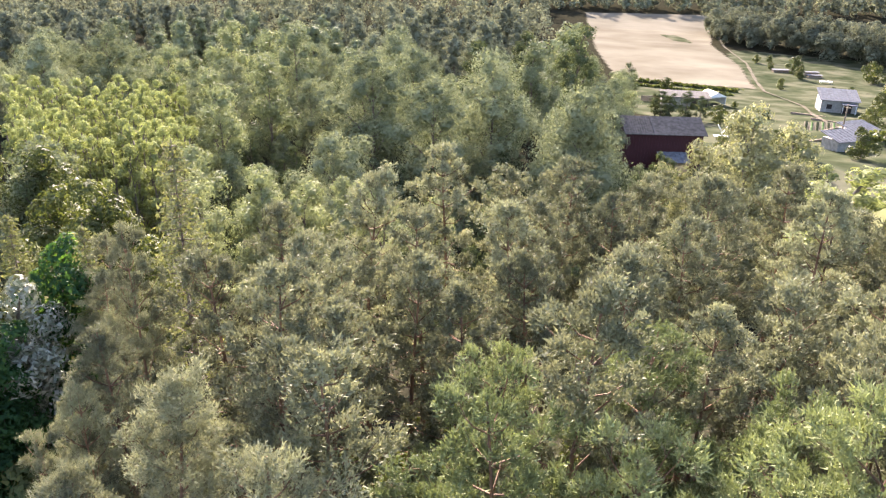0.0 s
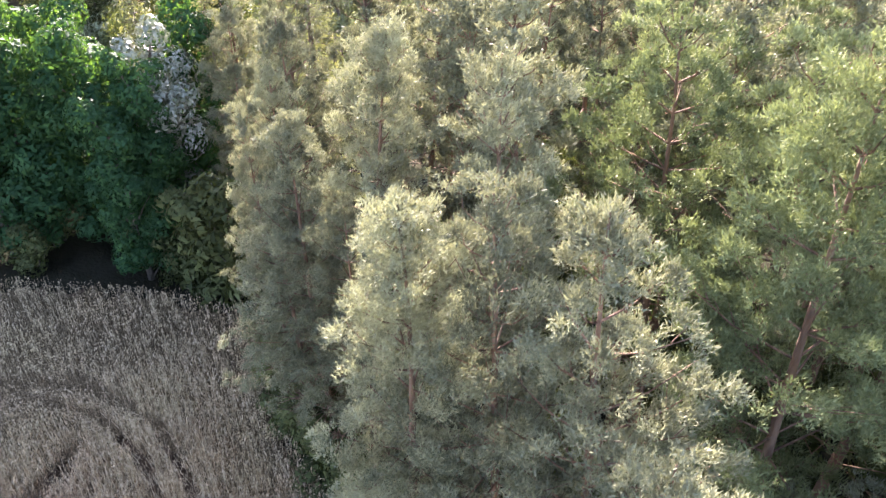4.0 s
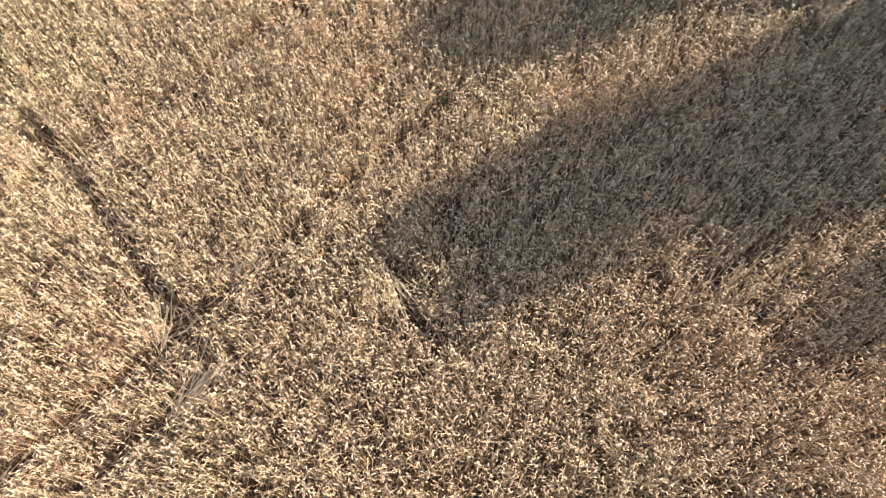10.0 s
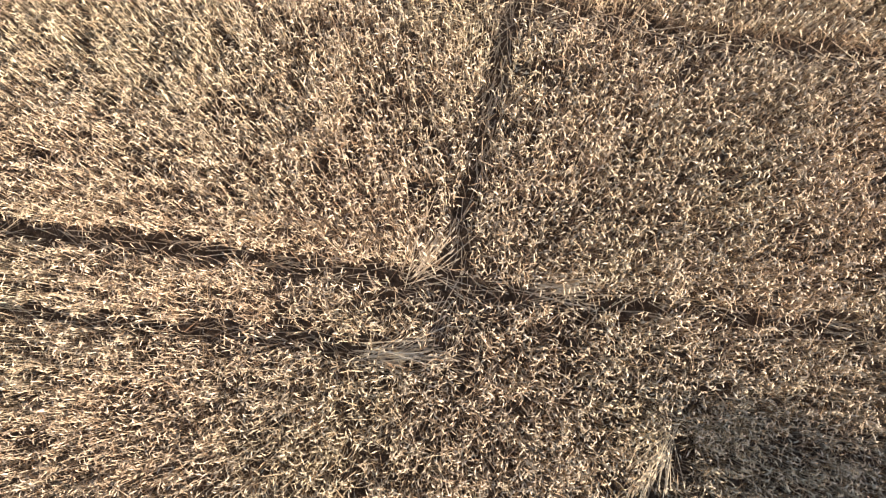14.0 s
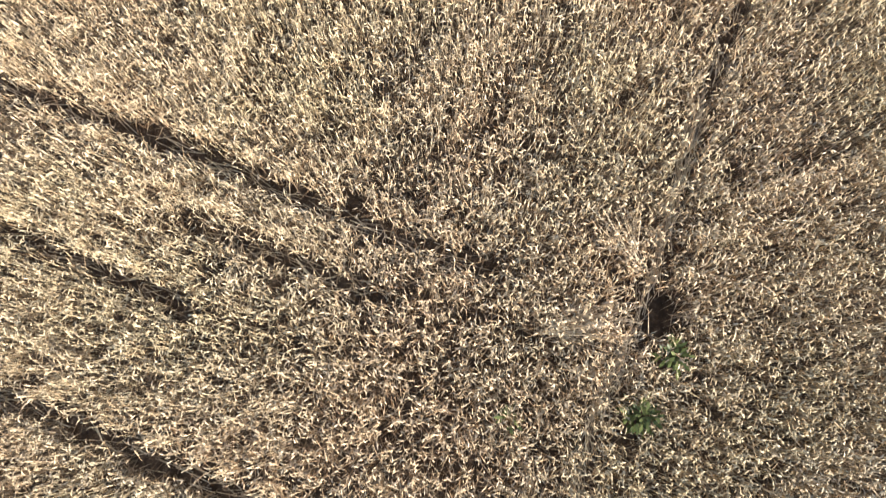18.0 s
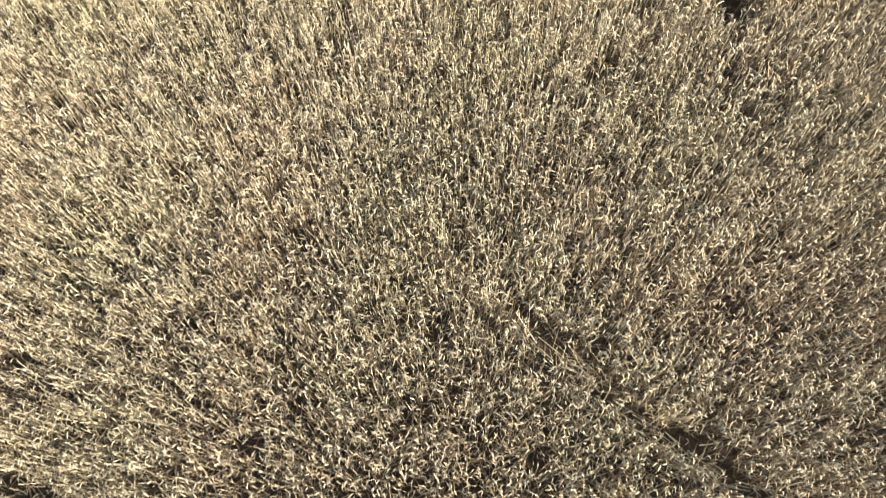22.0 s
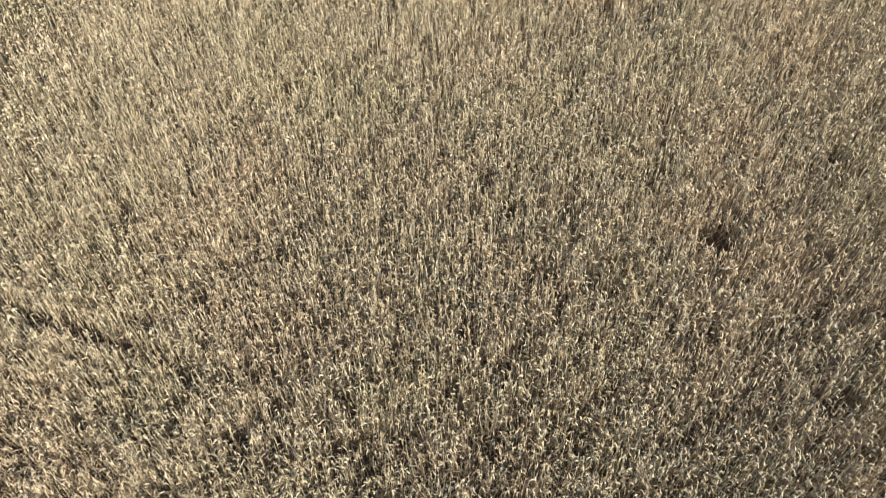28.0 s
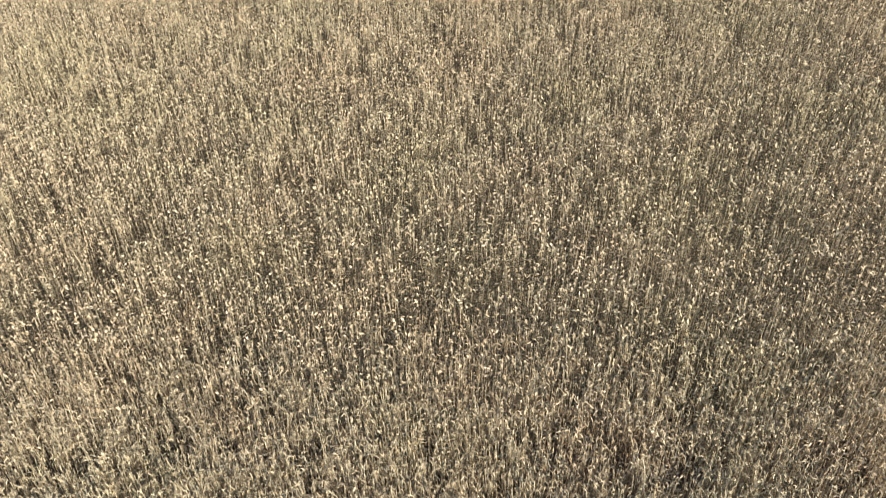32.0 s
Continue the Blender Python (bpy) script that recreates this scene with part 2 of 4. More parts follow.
def gz(x, y):
    return float(ground_z(x, y))


# one sheet to the horizon, finer near by
axis_a = np.r_[-3500, -1500, -700, -350, np.arange(-200, 201, 4.0), 350, 700, 1500, 3500]
axis_b = np.r_[-3500, -1800, -1000, -600, np.arange(-420, 101, 4.0), 200, 400, 900, 2000, 3500]
gx, gy = np.meshgrid(axis_a, axis_b)
na = len(axis_a)
gi = np.arange(gx.size).reshape(gx.shape)
quads = np.stack([gi[:-1, :-1], gi[:-1, 1:], gi[1:, 1:], gi[1:, :-1]], -1).reshape(-1, 4)
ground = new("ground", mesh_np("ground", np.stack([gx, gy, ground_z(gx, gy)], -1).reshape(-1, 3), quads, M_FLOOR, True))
tagged(ground, "dark brown and green-tinged ground under the trees, falling into a valley", "ground", kind="structure")


def drape(name, outline, mat, step, lift, label, category, wobble=0.0, skip=()):
    """A sheet that follows the ground inside an outline."""
    px, py = np.array([p[0] for p in outline]), np.array([p[1] for p in outline])
    ax, ay = np.arange(px.min() - step, px.max() + 2 * step, step), np.arange(py.min() - step, py.max() + 2 * step, step)
    X, Y = np.meshgrid(ax, ay)

    def inside(x, y):
        hit = np.zeros(x.shape, bool)
        for i in range(len(px)):
            x0, y0, x1, y1 = px[i - 1], py[i - 1], px[i], py[i]
            if y0 != y1:
                hit ^= ((y0 > y) != (y1 > y)) & (x < (x1 - x0) * (y - y0) / (y1 - y0) + x0)
        return hit

    idx = np.arange(X.size).reshape(X.shape)
    q = np.stack([idx[:-1, :-1], idx[:-1, 1:], idx[1:, 1:], idx[1:, :-1]], -1)
    keep = inside(X[:-1, :-1] + step / 2, Y[:-1, :-1] + step / 2)
    for x0, x1, y0, y1 in skip:
        cx, cy = X[:-1, :-1] + step / 2, Y[:-1, :-1] + step / 2
        keep &= ~((cx > x0) & (cx < x1) & (cy > y0) & (cy < y1))
    rng = np.random.default_rng(5)
    Z = ground_z(X, Y) + lift + wobble * rng.standard_normal(X.shape)
    used, inv = np.unique(q[keep], return_inverse=True)
    v = np.stack([X, Y, Z], -1).reshape(-1, 3)[used]
    return tagged(new(name, mesh_np(name, v, inv.reshape(-1, 4), mat, True)), label, category, kind="structure")


FIELD = [(-60, -46), (-2, -39.0), (3.0, -39.1), (7.4, -39.7), (9.6, -40.3), (12.2, -42.0), (14.6, -40.5), (18.0, -37.3), (21.1, -33.2), (34, -14), (52, 20), (60, 75), (-70, 75)]
field = drape("field_soil", FIELD, M_SOIL, 0.9, 0.09, "bare brown soil between the wheat stalks", "field", 0.015)


# ---- wheat ----
def trail_distance(x, y, line):
    best = np.full(x.shape, 9.0)
    for (x0, y0), (x1, y1) in zip(line[:-1], line[1:]):
        dx, dy = x1 - x0, y1 - y0
        u = np.clip(((x - x0) * dx + (y - y0) * dy) / (dx * dx + dy * dy), 0, 1)
        best = np.minimum(best, np.hypot(x - x0 - u * dx, y - y0 - u * dy))
    return best


def field_inside(x, y):
    hit = np.zeros(x.shape, bool)
    for i in range(len(FIELD)):
        (x0, y0), (x1, y1) = FIELD[i - 1], FIELD[i]
        hit ^= ((y0 > y) != (y1 > y)) & (x < (x1 - x0) * (y - y0) / (y1 - y0) + x0)
    return hit


# trodden lines: half width, points
TRAILS = [
    (0.108, [(0.9, -18.8), (0.3, -20.4), (-0.2, -21.6), (-0.5, -22.3)]),
    (0.1, [(1.25, -17.4), (1.1, -18.1), (0.7, -19.2), (0.3, -20.4)]),
    (0.045, [(2.6, -12.1), (2.3, -13.4), (2.1, -14.3), (1.9, -15.0), (1.4, -16.3), (1.25, -17.4)]),
    (0.096, [(3.9, -9.2), (3.0, -10.7), (2.6, -12.0), (2.3, -13.1)]),
    (0.120, [(-12, -18.5), (-5.1, -20.2), (-2.6, -20.9), (-0.8, -21.4), (1.9, -22.2), (5.0, -23.0)]),
    (0.108, [(-12, -19.4), (-5.4, -21.1), (-4.0, -21.5), (-1.9, -22.0), (-1.3, -22.3), (-0.6, -22.3)]),
    (0.13, [(-12, -14.6), (-5.8, -16.4), (-4.4, -16.8), (-2.7, -17.4), (-0.9, -17.8), (1.1, -18.4), (3.1, -19.1), (6.5, -20.2)]),
    (0.13, [(-12, -11.0), (-5.9, -12.7), (-4.1, -13.2), (-1.3, -14.1), (0.1, -14.5)]),
    (0.120, [(-6.0, -14.4), (-3.5, -15.2)]),
    (0.108, [(-3.6, -14.2), (-1.2, -14.9)]),
    (0.120, [(-5.9, -9.0), (-3.7, -9.8), (-2.6, -10.4)]),
    (0.120, [(0.3, -6.7), (1.8, -7.8), (2.9, -8.4), (4.4, -8.8), (8, -10.2)]),
    (0.132, [(4.4, -8.9), (3.6, -10.5)]),
    (0.07, [(-9.5, 8.0), (-6.5, 6.6), (-5.2, 6.2), (-3.8, 5.6)]),
    (0.15, [(18.5, -30.5), (15.7, -33.3), (13.5, -35.6), (11.6, -36.8), (9.6, -36.9), (7.5, -36.4), (4.4, -34.9), (1.5, -32.9), (-2, -30)]),
    (0.15, [(18, -31.8), (14.9, -34.6), (13.0, -36.9), (10.5, -37.7), (8.5, -37.4), (6.9, -36.8), (4.1, -35.4), (1.6, -33.7), (-2, -31)]),
    (0.04, [(12.7, -34.2), (9.7, -33.4), (6.5, -32.7)]),
    (0.04, [(12.4, -24.3), (8.0, -23.6)]),
    (0.24, [(10.3, -34.0), (10.4, -34.9), (11.2, -36.0)]),
    (0.096, [(2.1, -23.8), (1.5, -24.5), (1.5, -25.4)]),
    (0.07, [(5.0, -28.2), (4.4, -28.0), (3.3, -27.85), (2.5, -27.6)]),
    (0.06, [(5.7, -29.1), (4.9, -28.95), (4.1, -28.7)]),
    (0.06, [(-6.2, -5.3), (-5.5, -6.3), (-4.9, -6.9)]),
    (0.07, [(-2.95, -9.0), (-2.35, -9.45)]),
]
HOLES = [(1.97, -14.85, 0.34), (2.25, -15.35, 0.16), (1.93, -16.05, 0.2), (2.15, -14.2, 0.12), (2.85, -2.3, 0.27), (2.8, -3.4, 0.12), (2.95, -2.0, 0.16), (4.0, 1.1, 0.2), (3.85, -0.45, 0.14), (1.03, -0.35, 0.15),
         (1.1, -3.3, 0.12), (3.3, 7.9, 0.3),
         (4.4, 5.4, 0.18), (5.3, 15.3, 0.2), (3.0, 13.3, 0.12), (-6.15, 18.55, 0.34), (-9.8, 19.2, 0.24), (-0.2, -21.45, 0.2), (3.3, -1.2, 0.14), (1.6, 2.6, 0.12)]


def wheat(name, spots, rng, height, ear, thick, leaf, stem, fine=False):
    """Plants at spots (n, 2): each a bent stalk, a nodding ear and a dry leaf, gathered by part."""
    x, y = spots[:, 0], spots[:, 1]
    keep = field_inside(x, y)
    lean = rng.normal(0, 0.05, (len(x), 2))
    for half, line in TRAILS:
        d = trail_distance(x, y, line)
        broken = 0.95 + 0.3 * np.sin(x * 5.1 + 2 * np.sin(y * 4.3)) * np.sin(y * 3.7 + x)
        keep &= d > 1.0 * half * broken * rng.uniform(0.85, 1.15, len(x))
    for hx, hy, r in HOLES:
        keep &= np.hypot(x - hx, y - hy) > 1.0 * r * rng.uniform(0.75, 1.15, len(x))
    x, y, lean = x[keep], y[keep], lean[keep]
    n = len(x)
    az = rng.uniform(0, 2 * np.pi, n)
    swell = np.sin(x * 0.9 + 1.3 * np.sin(y * 0.7)) * np.sin(y * 0.8 + np.sin(x * 0.6))
    h = height * (1 + 0.06 * swell + rng.normal(0, 0.075, n))
    base = np.stack([x, y, ground_z(x, y)], -1)
    way = np.stack([np.cos(az), np.sin(az), np.zeros(n)], -1)
    lean3 = np.stack([lean[:, 0], lean[:, 1], np.zeros(n)], -1)
    top = base + lean3 * h[:, None] + way * 0.05 + np.array([0, 0, 1.0]) * h[:, None]
    nod = np.where(rng.random(n) < 0.5, rng.uniform(0.25, 1.4, n), rng.uniform(1.65, 2.5, n))
    dirn = way * np.sin(nod)[:, None] + np.array([0, 0, 1.0]) * np.cos(nod)[:, None]
    flat = np.stack([-np.sin(az), np.cos(az), np.zeros(n)], -1)
    up = np.cross(flat, dirn)
    roll = rng.normal(0, 0.6, n)[:, None]
    side = flat * np.cos(roll) + up * np.sin(roll)
    size = ear * rng.uniform(0.75, 1.3, n)[:, None]
    t = thick * rng.uniform(0.75, 1.25, n)[:, None]
    if fine:
        neck, low_way = side * t * 0.5, way * np.sin(nod + 0.7)[:, None] + np.array([0, 0, 1.0]) * np.cos(nod + 0.7)[:, None]
        mid = top + dirn * size * 0.55
        tip = mid + low_way * size * 0.55
        ears = np.stack([top - neck, top + neck, mid + side * t, mid - side * t, tip], 1).reshape(-1, 3)
        corners = (np.arange(n)[:, None] * 5 + np.array([0, 1, 2, 0, 2, 3, 3, 2, 4])).reshape(-1, 3)
    else:
        mid = top + dirn * size * 0.42
        tip = top + dirn * size + np.array([0, 0, -0.2]) * size
        ears = np.stack([top, mid + side * t, tip, mid - side * t], 1).reshape(-1, 3)
        corners = np.arange(4 * n).reshape(-1, 4)
    ear_mesh = mesh_np(name + "_ears", ears, corners, M_EAR)
    w = np.stack([-np.sin(az), np.cos(az), np.zeros(n)], -1) * (thick * stem)
    low = base + np.array([0, 0, 0.25]) * h[:, None] + lean3 * 0.25 * h[:, None]
    stalks = np.stack([low, top + w, top - w], 1)
    stalk_mesh = mesh_np(name + "_stalks", stalks.reshape(-1, 3), np.arange(3 * n).reshape(-1, 3), M_STRAW)
    leaf_mesh = None
    if leaf:
        m = int(n * leaf)
        pick = rng.choice(n, m, replace=False)
        b = base[pick] + (top[pick] - base[pick]) * rng.uniform(0.35, 0.9, m)[:, None]
        a2 = rng.uniform(0, 2 * np.pi, m)
        out = np.stack([np.cos(a2), np.sin(a2), rng.uniform(-2.4, 2.0, m)], -1)
        cross = np.stack([-np.sin(a2), np.cos(a2), np.zeros(m)], -1) * 0.0065
        tip = b + out / np.linalg.norm(out, axis=1, keepdims=True) * rng.uniform(0.16, 0.34, m)[:, None]
        leaf_mesh = mesh_np(name + "_leaves", np.stack([b - cross, b + cross, tip], 1).reshape(-1, 3), np.arange(3 * m).reshape(-1, 3), M_DRY_LEAF)
    return ear_mesh, stalk_mesh, leaf_mesh


def scatter(rng, x0, x1, y0, y1, per_m2):
    """Plants in small tillers of three stems, a little uneven over the ground."""
    n = int((x1 - x0) * (y1 - y0) * per_m2 / 3 * 1.12)
    p = np.stack([rng.uniform(x0, x1, n), rng.uniform(y0, y1, n)], -1)
    thin = 0.5 + 0.5 * np.sin(p[:, 0] * 2.3 + 1.9 * np.sin(p[:, 1] * 1.7)) * np.sin(p[:, 1] * 2.1 + 1.7 * np.sin(p[:, 0] * 1.3))
    p = p[rng.random(n) < 0.76 + 0.26 * thin]
    across = p[:, 0] * 0.29 + p[:, 1] * 0.957
    shift = 0.28 * (np.round(across / 0.26) * 0.26 - across)
    p += shift[:, None] * np.array([0.29, 0.957])
    return np.repeat(p, 3, 0) + rng.normal(0, 0.03, (len(p) * 3, 2))


rng = np.random.default_rng(11)
crop = thing("wheat_field", (0, 0, 0), "ripe straw-coloured wheat crop with thin trodden lines", "wheat", kind="stuff")
DENSE = [(-7.8, 6.2, -26, 15), (-3, 12, -38.5, -26), (6.2, 8.5, -26, -20)]
MIDDLE = [(-17.5, 13.5, 15, 34), (-11, -7.8, -26, 15), (6.2, 9, -20, 15), (8.5, 25, -42.5, -18), (-3, 12, -42, -38.5)]
AREAS = [
    ("near", DENSE, (), 590, 0.072, 0.0062, 0.75, 0.45, True),
    ("around", MIDDLE, DENSE, 200, 0.07, 0.0145, 0.0, 0.14, False),
    ("beyond", [(-45, 48, -46, 62)], DENSE + MIDDLE, 9, 0.17, 0.04, 0.0, 0.1, False),
]


def inside_any(p, boxes):
    hit = np.zeros(len(p), bool)
    for x0, x1, y0, y1 in boxes:
        hit |= (p[:, 0] > x0) & (p[:, 0] < x1) & (p[:, 1] > y0) & (p[:, 1] < y1)
    return hit


# the stretches of crop fade into one another
for name, boxes, skip, per_m2, ear, thick, leaf, stem, fine in AREAS:
    spots = []
    for box in boxes:
        p = scatter(rng, box[0] - 2, box[1] + 2, box[2] - 2, box[3] + 2, per_m2)
        blur = p + rng.normal(0, 0.9, p.shape)
        spots.append(p[inside_any(blur, [box]) & ~inside_any(blur, skip)])
    spots = np.concatenate(spots)
    meshes = wheat("wheat_" + name, spots, rng, CROP, ear, thick, leaf, stem, fine)
    for pname, me in zip(("ears", "stalks", "leaves"), meshes):
        if me:
            tagged(part(pname, me, crop), kind="stuff")


# sheet added below the thinly sown stretches, dark like shaded straw
canopy = drape("wheat_canopy", FIELD, M_CROP_FILLER, 0.7, 0.3, "filler sheet for close-standing ripe straw away from the trodden lines, darkened like its shaded gaps", "wheat", 0.05,
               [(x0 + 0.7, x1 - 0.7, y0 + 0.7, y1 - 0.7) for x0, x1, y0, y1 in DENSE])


def lodged(line, per_m, spread, rng):
    """Straw pressed down along a trodden line."""
    v = []
    for (x0, y0), (x1, y1) in zip(line[:-1], line[1:]):
        ln = math.hypot(x1 - x0, y1 - y0)
        n = int(ln * per_m)
        u, off = rng.uniform(0, 1, n), rng.normal(0, spread, n)
        dx, dy = (x1 - x0) / ln, (y1 - y0) / ln
        x, y = x0 + (x1 - x0) * u - dy * off, y0 + (y1 - y0) * u + dx * off
        a = math.atan2(dy, dx) + rng.normal(0, 0.35, n)
        half = rng.uniform(0.08, 0.22, n)[:, None]
        d = np.stack([np.cos(a), np.sin(a), rng.normal(0.1, 0.2, n)], -1)
        w = np.stack([-np.sin(a), np.cos(a), np.zeros(n)], -1) * 0.0045
        p = np.stack([x, y, ground_z(x, y) + rng.uniform(0.12, 0.5, n)], -1)
        v.append(np.stack([p - d * half - w, p - d * half + w, p + d * half + w, p + d * half - w], 1))
    v = np.concatenate(v)
    return v.reshape(-1, 3)


straw = np.concatenate([lodged(line, 110 if half < 0.043 else 70 if half < 0.05 else 26, half * 0.9, rng) for half, line in TRAILS])
tagged(part("lodged_straw", mesh_np("lodged_straw", straw, np.arange(len(straw)).reshape(-1, 4), M_STRAW), crop, "flattened pale straw along the trodden lines"), kind="stuff")


M_WEED = material("green_weed_leaves", [(0.2, (0.034, 0.046, 0.011)), (0.5, (0.075, 0.09, 0.023)), (0.8, (0.15, 0.165, 0.045))], 5, 4, 0.5, island=0.4, through_light=0.3)
for x, y, r, n in [(2.25, -15.35, 0.17, 80), (1.93, -16.05, 0.22, 120), (0.43, -16.2, 0.1, 24)]:
    weed = thing("weed", (x, y, gz(x, y)), "low green weed in a gap in the wheat", "weed", "weeds")
    rw = np.random.default_rng(int(n + 7 * r * 100))
    a = rw.uniform(0, 2 * np.pi, n)
    p = np.stack([np.cos(a) * r * rw.random(n), np.sin(a) * r * rw.random(n), rw.uniform(0.45, 0.9, n)], -1)
    d = np.stack([np.cos(a), np.sin(a), rw.uniform(-0.3, 0.8, n)], -1) * rw.uniform(0.06, 0.13, n)[:, None]
    w = np.stack([-np.sin(a), np.cos(a), np.zeros(n)], -1) * 0.022
    part("leaves", mesh_np("weed_leaves", np.stack([p, p + d * 0.5 + w, p + d, p + d * 0.5 - w], 1).reshape(-1, 3), np.arange(4 * n).reshape(-1, 4), M_WEED), weed)
    s = Soup()
    for k in range(5):
        s.tube([(0, 0, 0), (0.4 * r * math.cos(k * 1.3), 0.4 * r * math.sin(k * 1.3), 0.45), (0.8 * r * math.cos(k * 1.3), 0.8 * r * math.sin(k * 1.3), 0.7)], [0.008, 0.006, 0.003], 4, False)
    part("stem", s.mesh("weed_stem", M_WEED), weed)
for x0, y0, x1, y1, n in [(0.7, -15.17, 1.5, -15.0, 140), (2.15, -23.5, 1.65, -24.1, 90), (-1.5, -22.25, -0.55, -22.35, 110), (-0.75, -21.5, -0.35, -21.2, 60),
                          (0.6, -21.75, 1.1, -21.85, 60), (1.9, -14.4, 1.6, -14.0, 50)]:
    bent = thing("bent_wheat", (x0, y0, gz(x0, y0)), "sheaf of bent pale wheat leaning over a gap", "wheat", "bent sheaves")
    n = n // 2
    rw = np.random.default_rng(n)
    u = rw.uniform(0, 0.75, n)[:, None]
    a = np.array([0.0, 0.0, 0.55]) + np.array([x1 - x0, y1 - y0, 0]) * u + rw.normal(0, 0.07, (n, 3))
    way = np.array([x1 - x0, y1 - y0, 0.0])
    way = way / np.linalg.norm(way)
    d = (way + rw.normal(0, 0.36, (n, 3))) * rw.uniform(0.3, 0.6, n)[:, None]
    d[:, 2] = np.abs(d[:, 2]) * 0.6 + 0.08
    sd = np.array([-way[1], way[0], 0]) * 0.005
    b = a + d
    part("straw", mesh_np("bent_stalks", np.stack([a - sd, a + sd, b + sd, b - sd], 1).reshape(-1, 3), np.arange(4 * n).reshape(-1, 4), M_STRAW), bent)["kind"] = "stuff"
    e = b + d / np.linalg.norm(d, axis=1, keepdims=True) * 0.09
    tagged(part("grain", mesh_np("bent_ears", np.stack([b, (b + e) / 2 + sd * 2.2, e, (b + e) / 2 - sd * 2.2], 1).reshape(-1, 3), np.arange(4 * n).reshape(-1, 4), M_EAR), bent), kind="stuff")


# ---- trees ----
def rand_dir(rng, up=0.0):
    v = Vector((rng.gauss(0, 1), rng.gauss(0, 1), rng.gauss(0, 1) + up))
    return v.normalized()


def tuft(soup, rng, centre, way, length, blades, width):
    """A cloud of needle sprays round a twig's end."""
    for _ in range(blades):
        d = (way * 0.7 + rand_dir(rng, 0.3)).normalized()
        p = centre + rand_dir(rng) * length * 0.42
        s = d.cross(rand_dir(rng)).normalized() * width * rng.uniform(0.7, 1.3)
        soup.add([p - s * 0.5, p + s * 0.5, p + d * length * rng.uniform(0.5, 0.9)], [(0, 1, 2)])


def unit(v):
    return v / np.linalg.norm(v, axis=1, keepdims=True)


def needles(name, seed, centres, ways, length, blades, width, mat):
    """Needle brushes in puffs at many twig ends at once: each puff holds several short brushes that point up and out."""
    r = np.random.default_rng(seed)
    brushes = 7
    c, w = np.repeat(np.array(centres), brushes, 0), np.repeat(np.array(ways), brushes, 0)
    n = len(c)
    out = unit(r.normal(0, 1, (n, 3)) + w * 0.6 + np.array([0, 0, 0.25]))
    c = c + out * np.array([1, 1, 0.7]) * (length * r.uniform(0.2, 1.0, n))[:, None]
    w = unit(out * 0.6 + w * 0.5 + np.array([0, 0, 0.4]))
    c, w = np.repeat(c, blades, 0), np.repeat(w, blades, 0)
    m = len(c)
    d = unit(w + r.normal(0, 0.6, (m, 3)))
    p = c + r.normal(0, 0.042, (m, 3)) + d * (0.03 * r.random(m))[:, None]
    s = unit(np.cross(d, r.normal(0, 1, (m, 3)))) * (width * r.uniform(0.7, 1.3, m)[:, None])
    tip = p + d * (length * r.uniform(0.3, 0.52, m)[:, None])
    return mesh_np(name, np.stack([p - s * 0.5, p + s * 0.5, tip], 1).reshape(-1, 3), np.arange(3 * m).reshape(-1, 3), mat)


